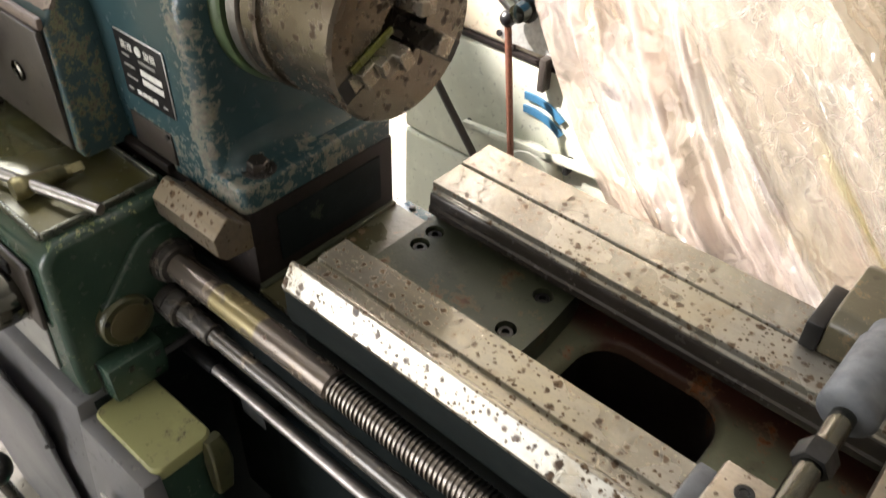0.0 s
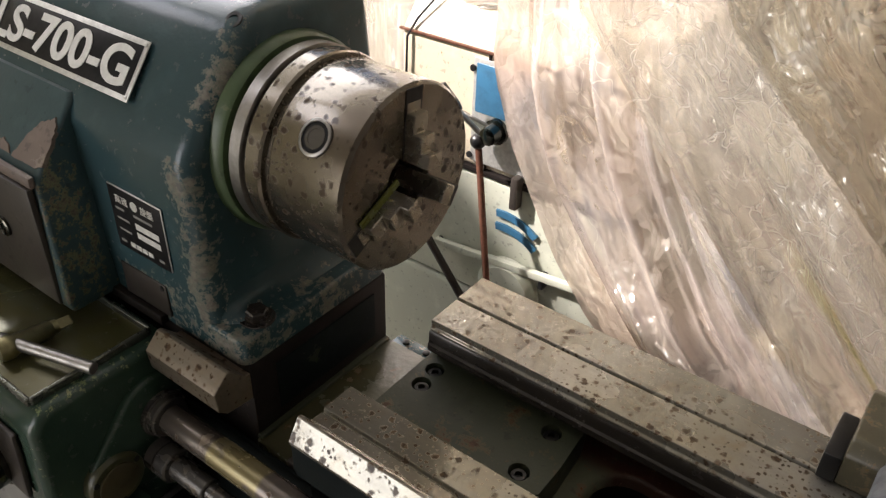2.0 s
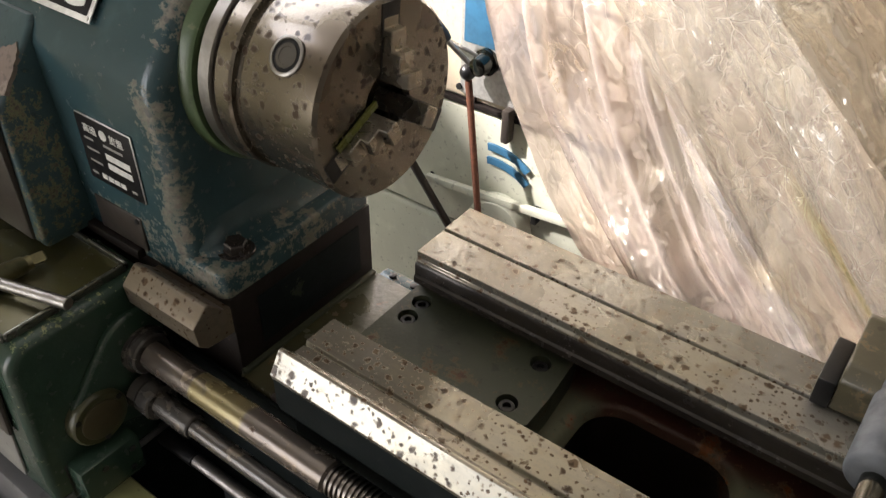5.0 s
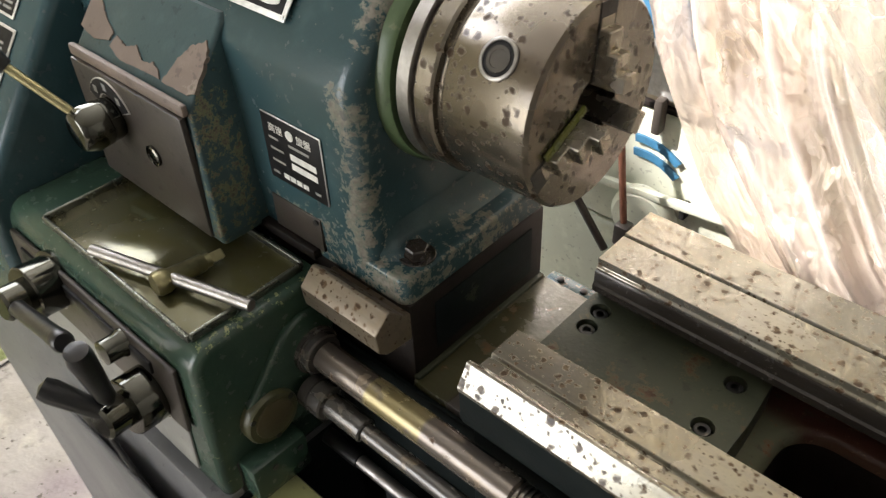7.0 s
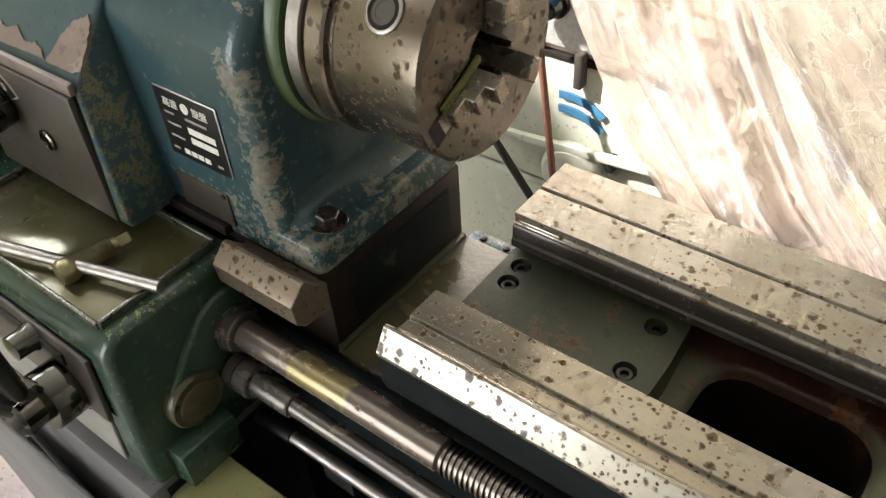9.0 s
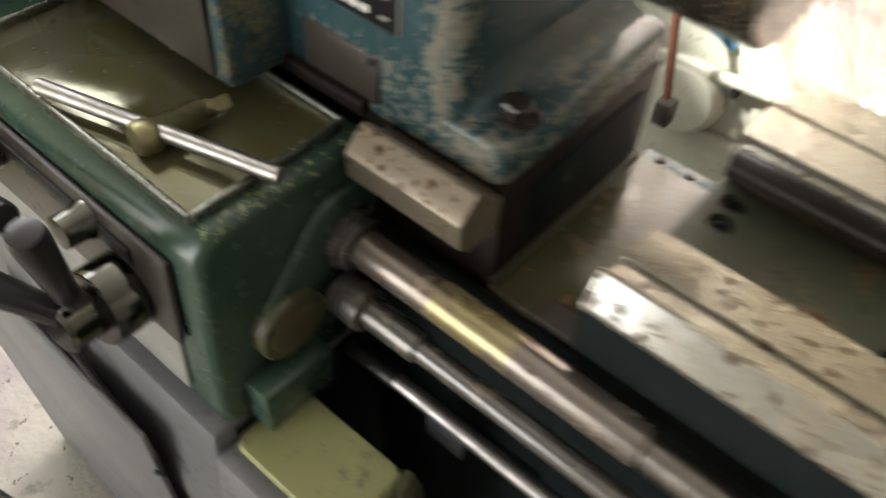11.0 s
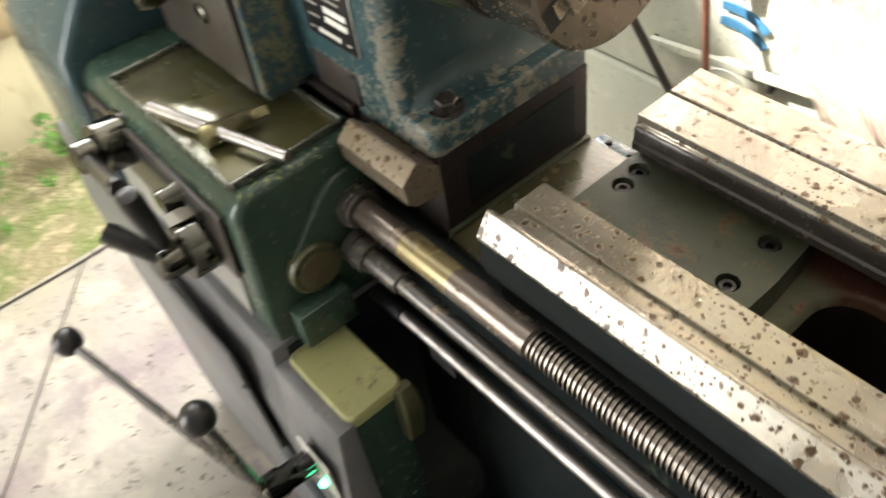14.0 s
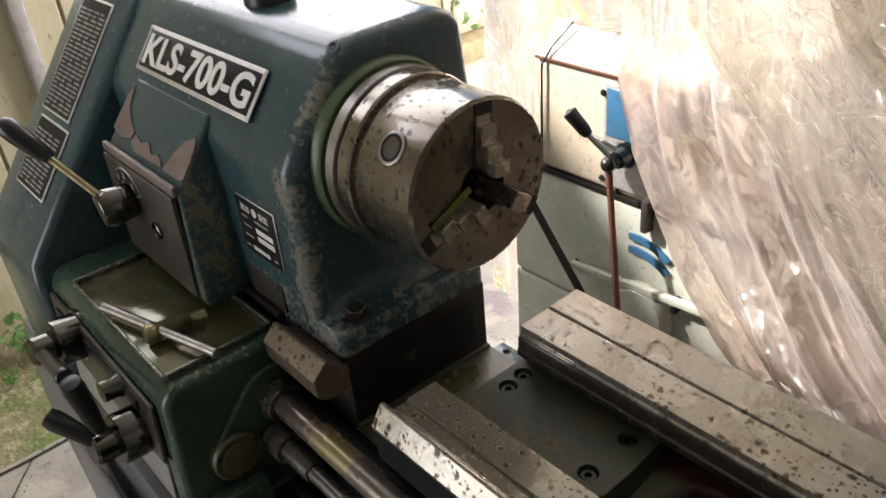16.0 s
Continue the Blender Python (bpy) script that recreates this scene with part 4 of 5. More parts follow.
npl = part("nameplate", b, SILVER, hs, "small black nameplate with a silver rim")
b, _ = patch_plate(Vector((-0.2522, -0.1529, 1.0223)), U, (0, 0, 1), 0.0744, 0.0644, 0.0005, 0.0002)
part("plate_field", b, BLACKPLATE, npl)
for txt, x_, y_, w_, h_ in (("高速", 0.010, 0.050, 0.018, 0.0085), ("旋盤", 0.046, 0.050, 0.018, 0.0085)):
    part("lettering", text_mesh(txt, 0.01, shifted(nm, x_, y_, 0.0022), 0.0002, w_, h_), WHITEBAR, npl, smooth=0)
part("emblem", turned([(0, 0.0048), (0.0006, 0.0048), (0.0006, 0.0032), (0.0003, 0.0032), (0.0003, 0.0018), (0.0006, 0.0018), (0.0006, 0)], nm @ Vector((0.037, 0.054, 0.0018)), (0, -1, 0), 24), WHITEBAR, npl)
for x_, y_, w_, h_ in ((0.034, 0.0300, 0.033, 0.0062), (0.034, 0.0205, 0.033, 0.0062), (0.008, 0.0425, 0.012, 0.0022), (0.034, 0.0425, 0.026, 0.0025), (0.008, 0.032, 0.017, 0.0022), (0.008, 0.020, 0.017, 0.0022), (0.006, 0.007, 0.008, 0.0025), (0.020, 0.006, 0.007, 0.005), (0.0285, 0.006, 0.007, 0.005), (0.037, 0.006, 0.007, 0.005), (0.0455, 0.006, 0.007, 0.005), (0.061, 0.007, 0.007, 0.0025)):
    b, _ = patch_plate(nm @ Vector((x_, y_, 0.0019)), U, (0, 0, 1), w_, h_, 0.0004, 0.0001)
    part("print_bar", b, DIMBAR if h_ < 0.0045 else WHITEBAR, npl, smooth=0)

# speed lever housing on the headstock front
lv = [(0.955, -0.475, -0.281, -0.199, -0.14), (0.965, -0.478, -0.278, -0.203, -0.14), (1.088, -0.478, -0.287, -0.198, -0.14), (1.097, -0.477, -0.289, -0.1915, -0.14), (1.150, -0.474, -0.292, -0.1490, -0.14), (1.156, -0.470, -0.296, -0.1440, -0.135)]
hb = part("lever_housing", loft(lv, 0.0045, 4), HOUSING, hs, "painted lever housing with peeled brown edges", smooth=30)
part("bare_strip", box(-0.477, -0.2885, -0.2030, -0.1960, 1.0865, 1.0985, 0.003), PRIMER, hb, "bare brown strip above the cover")
part("cover_plate", box(-0.474, -0.2905, -0.2060, -0.199, 0.962, 1.087, 0.0025), COVER, hb, "dark grey cover plate")
part("sight_glass", turned([(0, 0.0105), (0.003, 0.0105), (0.004, 0.0085), (0.002, 0.008), (0.002, 0)], (-0.355, -0.2055, 1.026), (0, -1, 0), 28), CHROME, hb, "round oil sight glass with a bright rim")
for r0_, r1_, dep_, mat_, nm_ in ((0.0215, 0.0375, 0.0014, SILVER, "badge_rim"), (0.0225, 0.0365, 0.0020, BLACKPLATE, "speed_badge")):
    bd = bmesh.new()
    pad_ = 2.5 if r0_ > 0.022 else 0.0
    cut = [[(r_ * math.cos(radians(q_)), r_ * math.sin(radians(q_))) for q_ in np.linspace(22 + pad_, 158 - pad_, 25)] for r_ in (r0_, r1_)]
    rows_ = [[bd.verts.new((-0.413 + x_, y_, 1.046 + z_)) for x_, z_ in c_] for c_ in cut for y_ in (-0.2058, -0.2060 - dep_)]
    for a, c in ((rows_[1], rows_[3]), (rows_[0], rows_[1]), (rows_[2], rows_[3])):
        for k in range(24):
            bd.faces.new((a[k], a[k + 1], c[k + 1], c[k]))
    part(nm_, bd, mat_, hb, "curved black dial plate" if dep_ > 0.0015 else "", smooth=0)
for a_ in (48, 90, 132):
    b, _ = patch_plate(Vector((-0.413 + 0.0295 * math.cos(radians(a_)) - 0.003, -0.2081, 1.046 + 0.0295 * math.sin(radians(a_)) - 0.0035)), U, (0, 0, 1), 0.006, 0.007, 0.0003, 0)
    part("print_bar", b, DIMBAR, hb, smooth=0)
lever = part("speed_lever", turned([(0, 0.0195), (0.004, 0.0205), (0.012, 0.0205), (0.013, 0.0215), (0.028, 0.0225), (0.038, 0.0185), (0.0395, 0.0165), (0.0395, 0.0)], (-0.413, -0.2065, 1.045), (0, -1, 0), 36), CHROME, hb, "chrome speed lever hub")
part("lever_rod", rod((-0.428, -0.236, 1.056), (-0.474, -0.262, 1.098), 0.0045), BRASSY, lever)
hd = (Vector((-0.474, -0.262, 1.098)), Vector((-0.508, -0.292, 1.144)))
part("grip", turned([(0, 0.007), (0.01, 0.010), (0.045, 0.0125), (0.058, 0.0115), (0.064, 0.007), (0.066, 0)], hd[0], hd[1] - hd[0], 20), RUBBER, lever, "black tapered grip")

# peeled paint round the housing
for pts_ in (((-0.478, 1.108), (-0.474, 1.143), (-0.466, 1.150), (-0.460, 1.132), (-0.444, 1.122), (-0.424, 1.114), (-0.427, 1.107), (-0.452, 1.104)), ((-0.424, 1.104), (-0.418, 1.113), (-0.400, 1.109), (-0.385, 1.113), (-0.372, 1.106), (-0.352, 1.108), (-0.338, 1.101), (-0.40, 1.0985)), ((-0.335, 1.100), (-0.325, 1.118), (-0.312, 1.131), (-0.297, 1.136), (-0.290, 1.128), (-0.289, 1.103), (-0.300, 1.099)) ):
    pb = bmesh.new()
    top_ = []
    ragged = []
    for (xa, za), (xb, zb) in zip(pts_, pts_[1:] + pts_[:1]):
        for k in range(6):
            x_, z_ = xa + (xb - xa) * k / 6, za + (zb - za) * k / 6
            ragged.append((x_ + 0.0022 * noise.noise((x_ * 260, z_ * 260, 1.0)), z_ + 0.0022 * noise.noise((x_ * 260, z_ * 260, 9.0))))
    for x_, z_ in ragged:
        y_ = -0.1363 + (z_ - 1.1655) * (0.7806 if x_ > -0.2 else 0.802)
        top_.append(pb.verts.new(Vector((x_, y_, z_)) + N * 0.0016))
    f_ = pb.faces.new(top_)
    ext = bmesh.ops.extrude_face_region(pb, geom=[f_])
    for v in ext["geom"]:
        if isinstance(v, bmesh.types.BMVert):
            v.co -= N * 0.004
    part("peeled_patch", pb, PRIMER, hs, "bare patch where the paint has peeled", smooth=0)

# chuck
def ring_profile():
    return [(-0.1185, 0.081), (-0.106, 0.081), (-0.1055, 0.0775), (-0.104, 0.0775), (-0.1035, 0.0815), (-0.101, 0.083), (-0.087, 0.083), (-0.0845, 0.0815), (-0.084, 0.0775), (-0.080, 0.0775), (-0.0795, 0.0785), (-0.0765, 0.0796), (-0.006, 0.0796), (-0.003, 0.0768), (-0.003, 0.026), (-0.05, 0.026), (-0.05, 0.0)]


ck = part("chuck", turned([(x + 0.13, r) for x, r in ring_profile()[4:]], (-0.13, YC, ZC), (1, 0, 0), 96), CHUCK, L, "three-jaw steel chuck with rust specks", smooth=30)
part("back_plate", turned([(0, 0.084), (0.0115, 0.084), (0.0125, 0.082), (0.0125, 0.0775), (0.02, 0.0775)], (-0.1185, YC, ZC), (1, 0, 0), 96), BRIGHT, ck, "bright steel back plate", smooth=30)
part("spindle_nose", turned([(0, 0.07), (0.02, 0.07)], (-0.132, YC, ZC), (1, 0, 0), 48), BLACKOX, ck)


def jaw_matrix(angle):
    return Matrix.Translation((0, YC, ZC)) @ Matrix.Rotation(radians(angle), 4, "X")


def jaw(angle):
    """A stepped chuck jaw in its slot, pointing outwards at that angle from the operator's side."""
    m = jaw_matrix(angle)
    outline = [(0.018, -0.03), (0.018, 0.022), (0.030, 0.022), (0.030, 0.014), (0.043, 0.014), (0.043, 0.006), (0.058, 0.006), (0.058, -0.002), (0.066, -0.002), (0.066, -0.03)]
    b = bmesh.new()
    rings = [[b.verts.new((x, w, r_)) for r_, x in outline] for w in (-0.0085, 0.0085)]
    n = len(outline)
    for k in range(n):
        b.faces.new((rings[0][k], rings[0][(k + 1) % n], rings[1][(k + 1) % n], rings[1][k]))
    b.faces.new(rings[0])
    b.faces.new(rings[1])
    bmesh.ops.recalc_face_normals(b, faces=b.faces)
    bevel(b, 0.0008, 1)
    bmesh.ops.transform(b, matrix=m, verts=b.verts)
    part("jaw", b, JAWSTEEL, ck, "bright stepped steel jaw", smooth=30)
    s_ = box(-0.004, -0.0022, -0.0097, 0.0097, 0.02, 0.0765, 0)
    bmesh.ops.transform(s_, matrix=m, verts=s_.verts)
    part("jaw_slot", s_, BLACKOX, ck, smooth=0)


JAWS = -5
for k in range(3):
    jaw(JAWS + 120 * k)
a_ = radians(38)
dirn = Vector((0, -math.cos(a_), math.sin(a_)))
sock = Vector((-0.040, YC, ZC)) + dirn * 0.0794
socket = part("key_socket", turned([(0, 0.0150), (0.0012, 0.0150), (0.0018, 0.0142), (0.0018, 0.0124), (0.0006, 0.0120), (0.0006, 0.0)], sock, dirn, 32), BRIGHT, ck, "round key socket with a dark hole")
part("socket_well", turned([(0.0006, 0.0121), (0.0009, 0.0121), (0.0010, 0.0)], sock, dirn, 28), BLACKPLATE, socket, smooth=0)
part("socket_ring", turned([(0.0009, 0.0094), (0.0014, 0.0092), (0.0014, 0.0066), (0.0010, 0.0064)], sock, dirn, 28), SHAFT_DARK, socket)
# strip painted as the yellow-green reflection on one slot's side
green_strip = box(-0.0020, 0.0003, 0.0090, 0.0148, 0.012, 0.060, 0.0002)
bmesh.ops.transform(green_strip, matrix=jaw_matrix(JAWS + 120), verts=green_strip.verts)
part("slot_reflection", green_strip, LIME, ck, "yellow-green reflection painted beside the jaw slot", smooth=0)

# end guard with data plates
gd = [(-0.098, 1.222), (-0.300, 0.962), (-0.312, 0.945), (-0.318, 0.90), (-0.318, 0.40), (0.12, 0.40), (0.12, 1.18), (0.07, 1.235), (-0.08, 1.235)]
guard = part("end_guard", extrude_x(gd, -0.735, -0.542, 0.012, seg=3), PAINT, L, "blue-green gear guard at the headstock end")
for s0, s1, xa, xb in ((0.01, 0.170, -0.690, -0.592), (0.178, 0.275, -0.684, -0.580)):
    o_ = Vector((xa, -0.098, 1.222)) - V * s1 + N * 0.0005
    b, dm = patch_plate(o_, U, V, xb - xa, s1 - s0, 0.0014)
    dp = part("data_plate", b, SILVER, guard, "silver rimmed table of gear settings")
    b, _ = patch_plate(o_ + U * 0.003 + V * 0.003 + N * 0.0014, U, V, xb - xa - 0.006, s1 - s0 - 0.006, 0.0004, 0.0001)
    part("plate_field", b, BLACKPLATE, dp, smooth=0)
    rows = int((s1 - s0 - 0.02) / 0.0058)
    for k in range(rows):
        for c_ in range(4):
            w_ = 0.017 if (k * 7 + c_ * 3) % 5 else 0.011
            b, _ = patch_plate(dm @ Vector((0.008 + c_ * 0.0215, 0.008 + k * 0.0058, 0.0018)), U, V, w_, 0.0026, 0.0003, 0)
            part("print_bar", b, DIMBAR, dp, smooth=0)

# feed gearbox with a drip tray on top
gp = [(-0.305, 0.745), (-0.307, 0.775), (-0.300, 0.918), (-0.293, 0.933), (-0.281, 0.939), (-0.150, 0.939), (-0.150, 0.745)]
gb = part("feed_gearbox", extrude_x(gp, -0.542, -0.200, 0.009, seg=4), GREEN, L, "green painted feed gearbox", smooth=40)
tr_ = bmesh.new()
tx0, tx1, ty0, ty1 = -0.470, -0.217, -0.285, -0.165
box(tx0, tx1, ty0, ty1, 0.9385, 0.9405, 0.0006, tr_)
tray = part("drip_tray", tr_, TRAYMAT, gb, "oily steel tray with a raised rim on the gearbox")
for d in ((tx0, tx1, ty0 - 0.003, ty0 + 0.001), (tx0, tx1, ty1 - 0.001, ty1 + 0.003), (tx0 - 0.002, tx0 + 0.002, ty0, ty1), (tx1 - 0.002, tx1 + 0.002, ty0, ty1)):
    part("tray_rim", box(*d, 0.938, 0.9475, 0.0016, seg=3), TRAYRIM, tray)
# raised front frame and recessed grey fields
part("lower_panel", patch_plate(Vector((-0.530, -0.3075, 0.770)), U, (0, 0.06, 1), 0.295, 0.080, 0.003, 0.003)[0], PANELGREY, gb, "pale grey sunk field of the gearbox front")
part("front_panel", patch_plate(Vector((-0.530, -0.3055, 0.835)), U, (0, 0.06, 1), 0.306, 0.078, 0.006, 0.004)[0], COVER, gb, "dark control panel of the gearbox")
part("panel_strip", patch_plate(Vector((-0.505, -0.3055, 0.888)), U, (0, 0.06, 1), 0.245, 0.014, 0.0055, 0.0008)[0], BLACKPLATE, gb, "etched strip above the levers")
for x_, z_, r_, l_ in ((-0.444, 0.890, 0.029, 0.034), (-0.276, 0.854, 0.028, 0.036)):
    k_ = part("feed_knob", turned([(0, r_ * 1.12), (0.004, r_ * 1.12), (0.005, r_), (l_, r_), (l_ + 0.002, r_ * 0.94), (l_ + 0.002, r_ * 0.6), (l_ + 0.024, r_ * 0.6), (l_ + 0.027, r_ * 0.5), (l_ + 0.027, 0)], (x_, -0.303, z_), (0.12, -1, 0.15), 36), CHROME, gb, "chrome selector hub with black handles")
    if x_ < -0.4:
        p0, p1 = Vector((-0.436, -0.352, 0.894)), Vector((-0.300, -0.358, 0.944))
        part("lever_arm", turned([(0, 0.010), (0.02, 0.008), ((p1 - p0).length - 0.02, 0.0085), ((p1 - p0).length, 0.0095)], p0, p1 - p0, 18), RUBBER, k_)
        part("arm_tip", turned([(0, 0.0095), (0.012, 0.0095), (0.014, 0.008), (0.014, 0)], p1, p1 - p0, 18), RUBBER, k_)
    else:
        for p0, p1 in (((-0.268, -0.350, 0.884), (-0.254, -0.361, 0.966)), ((-0.268, -0.354, 0.868), (-0.310, -0.387, 0.902))):
            p0, p1 = Vector(p0), Vector(p1)
            ln = (p1 - p0).length
            part("grip", turned([(0, 0.006), (0.008, 0.0085), (ln - 0.012, 0.0115), (ln - 0.003, 0.010), (ln, 0.0)], p0, p1 - p0, 20), RUBBER, k_, "black tapered grip")
            part("lever_rod", rod(Vector((-0.272, -0.335, 0.858)), p0 + (p1 - p0) * 0.1, 0.0055), BRIGHT, k_)
part("small_knob", turned([(0, 0.014), (0.012, 0.014), (0.016, 0.012), (0.03, 0.012), (0.032, 0.0)], (-0.307, -0.300, 0.896), (0.05, -1, 0.1), 28), CHROME, gb, "small chrome plunger knob")
part("end_cap", turned([(0, 0.029), (0.012, 0.029), (0.0145, 0.027), (0.0145, 0.0)], (-0.201, -0.245, 0.826), (1, 0, 0), 36), OLIVE, gb, "round bolted cap with worn paint")
part("cap_face", turned([(0, 0.021), (0.0022, 0.021), (0.003, 0.0195), (0.003, 0)], (-0.187, -0.245, 0.826), (1, 0, 0), 32), CAPRUST, gb, "rusty cap face")
for k in range(3):
    a = radians(30 + 120 * k)
    part("cap_screw", turned([(0, 0.0032), (0.0012, 0.003), (0.0012, 0)], (-0.187, -0.245 + 0.025 * math.cos(a), 0.826 + 0.025 * math.sin(a)), (1, 0, 0), 10), BLACKOX, gb)
hull_ = [(-0.187 + 0.046 * math.cos(radians(a_)), 0.866 + 0.046 * math.sin(radians(a_))) for a_ in range(60, 136, 8)] + [(-0.246 + 0.0275 * math.cos(radians(a_)), 0.827 + 0.0275 * math.sin(radians(a_))) for a_ in range(132, 281, 9)] + [(-0.165, 0.775), (-0.155, 0.89)]
part("shaft_boss", extrude_x(hull_, -0.203, -0.192, 0.004, seg=3), GREEN, gb, "raised boss behind the shafts", smooth=50)
part("bracket", box(-0.203, -0.176, -0.286, -0.222, 0.742, 0.790, 0.004), GREEN, gb, "green bracket block below the cap")
for z_, y_ in ((0.754, -0.236), (0.778, -0.262), (0.778, -0.232)):
    part("bracket_screw", turned([(0, 0.0036), (0.0016, 0.0034), (0.0016, 0.0016), (0.0006, 0)], (-0.1765, y_, z_), (1, 0, 0), 12), BLACKOX, gb)
part("bracket_seam", box(-0.2045, -0.1995, -0.288, -0.276, 0.742, 0.788, 0.001), RUBBER, gb)

# shafts in front of the bed
LY, LZ = -0.184, 0.8670
part("bearing_ring", turned([(0, 0.0225), (0.002, 0.0245), (0.008, 0.0245), (0.0085, 0.0225), (0.010, 0.0225), (0.0105, 0.0215), (0.0165, 0.0215), (0.018, 0.0195), (0.018, 0.0)], (-0.196, LY, LZ), (1, 0, 0), 36), SHAFT_DARK, L, "dark stepped bearing ring of the lead screw", smooth=30)
part("lead_screw_sleeve", turned([(0, 0.0130), (0.002, 0.0148), (0.2275, 0.0148), (0.2295, 0.0120)], (-0.1785, LY, LZ), (1, 0, 0), 36), SHAFT, L, "oiled shaft before the thread", smooth=30)
th = bmesh.new()
PITCH, SEG, T0, T1 = 0.0049, 20, 0.050, 1.10
prof = ((0.0, 0.0118), (0.18, 0.0118), (0.30, 0.0143), (0.68, 0.0143), (0.80, 0.0118))
turns = int((T1 - T0) / PITCH)
prev = None
for s in range(turns * SEG + 1):
    a = 2 * math.pi * s / SEG
    x = T0 + PITCH * s / SEG
    ring = [th.verts.new((x + f * PITCH, LY + r * math.cos(a), LZ + r * math.sin(a))) for f, r in prof]
    if prev:
        for k in range(len(prof) - 1):
            th.faces.new((prev[k], prev[k + 1], ring[k + 1], ring[k]))
    prev = ring
part("lead_screw", th, SCREW, L, "long threaded steel lead screw", smooth=50)
part("screw_core", rod((T0, LY, LZ), (T1, LY, LZ), 0.01185, 20), SCREW, L)
FY, FZ = -0.199, 0.8255
part("feed_rod", turned([(0, 0.0165), (0.001, 0.0185), (0.012, 0.0185), (0.0125, 0.0168), (0.0138, 0.0168), (0.0142, 0.0185), (0.0285, 0.0185), (0.030, 0.0165), (0.0305, 0.0122), (0.076, 0.0122), (0.0775, 0.0110), (0.078, 0.0090), (1.29, 0.0090)], (-0.188, FY, FZ), (1, 0, 0), 28), SHAFT_DARK, L, "plain feed rod with a stepped coupling", smooth=30)
CY, CZ = -0.191, 0.7460
part("control_rod", turned([(0.048, 0.0070), (1.29, 0.0070)], (-0.188, CY, CZ), (1, 0, 0), 24), RODSTEEL, L, "thin control rod", smooth=30)
part("rod_sleeve", turned([(0, 0.0085), (0.0485, 0.0085), (0.0495, 0.0065)], (-0.188, CY, CZ), (1, 0, 0), 24), RUBBER, L, "black sleeve on the control rod", smooth=30)
part("hanging_tag", box(-0.112, -0.074, -0.1860, -0.1845, 0.692, 0.738, 0.0006), GREYRUB, L, "small slate-grey plate below the control rod")

# stand: cabinet under the headstock, ledge, door, levers and switch plate
part("stand_cabinet", extrude_x([(-0.312, 0.0), (-0.330, 0.60), (-0.318, 0.742), (0.11, 0.742), (0.11, 0.0)], -0.80, -0.205, 0.006), GREYPANEL, L, "grey painted cabinet stand")
part("stand_front", extrude_x([(-0.312, 0.0), (-0.338, 0.58), (-0.322, 0.722), (-0.300, 0.722), (-0.300, 0.0)], -0.205, -0.086, 0.005), GREYPANEL, L, "grey painted front of the stand")
part("stand_ledge", loft([(0.712, -0.203, -0.088, -0.306, -0.236), (0.724, -0.203, -0.088, -0.306, -0.236), (0.727, -0.201, -0.090, -0.304, -0.238)], 0.012), LEDGE, L, "green ledge below the gearbox, reflected yellow light painted on top")
part("ledge_foot", box(-0.203, -0.092, -0.302, -0.240, 0.40, 0.713, 0.004), GREEN, L, "dark green block below the ledge")
clip = loft([(0.640, -0.094, -0.078, -0.252, -0.232), (0.690, -0.092, -0.070, -0.254, -0.230), (0.712, -0.092, -0.074, -0.252, -0.230), (0.724, -0.092, -0.082, -0.250, -0.232)], 0.004)
part("ledge_clip", clip, OLIVE, L, "chipped olive clip at the ledge corner")
# Thin near-black plate added over the gap floor's olive front.
part("gap_front", box(-0.19, -0.012, -0.1560, -0.1515, 0.45, 0.860, 0.001), DARKGREEN, L, "near-black plate over the side below the gap")
# Thin near-black plate added over the grey cabinet end to darken it.
part("stand_side", box(-0.2045, -0.2025, -0.30, 0.10, 0.0, 0.735, 0.0005), DARKGREEN, L, "near-black plate over the end of the cabinet stand")
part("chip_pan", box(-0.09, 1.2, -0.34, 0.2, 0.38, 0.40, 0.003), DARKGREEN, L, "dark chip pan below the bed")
part("pan_rim", box(-0.09, 1.2, -0.345, -0.338, 0.38, 0.47, 0.003), GREYPANEL, L)
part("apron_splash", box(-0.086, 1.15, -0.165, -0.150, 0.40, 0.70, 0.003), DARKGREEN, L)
door = part("cabinet_door", patch_plate(Vector((-0.520, -0.334, 0.40)), U, (0, -0.02, 1), 0.25, 0.30, 0.006, 0.004)[0], GREYPANEL, L, "grey access door with a wire hook")
part("door_hook", tube([(-0.40, -0.337, 0.735), (-0.34, -0.339, 0.70), (-0.275, -0.340, 0.665), (-0.262, -0.342, 0.645), (-0.272, -0.345, 0.640)], 0.0032, 8), BLACKOX, door)
part("cable_cover", patch_plate(Vector((-0.225, -0.3405, 0.56)), (0.55, 0, -0.35), (0.35, -0.02, 0.55), 0.15, 0.022, 0.012, 0.004)[0], GREYRUB, L, "dark strip on the stand front")
sp_ = part("switch_plate", patch_plate(Vector((-0.160, -0.3365, 0.575)), U, (0, -0.02, 1), 0.06, 0.085, 0.003, 0.001)[0], SILVER, L, "worn metal switch plate")
part("toggle", turned([(0, 0.008), (0.012, 0.008), (0.013, 0.006), (0.018, 0.006)], (-0.135, -0.340, 0.646), (0, -1, 0.1), 18), RUBBER, sp_)
part("pilot_lamp", turned([(0, 0.0048), (0.004, 0.0048), (0.007, 0.0025), (0.008, 0)], (-0.122, -0.341, 0.612), (0, -1, 0.1), 18), GLOWGREEN, sp_, "glowing green pilot lamp")
hb_ = Vector((-0.150, -0.330, 0.618)), Vector((-0.138, -0.405, 0.645))
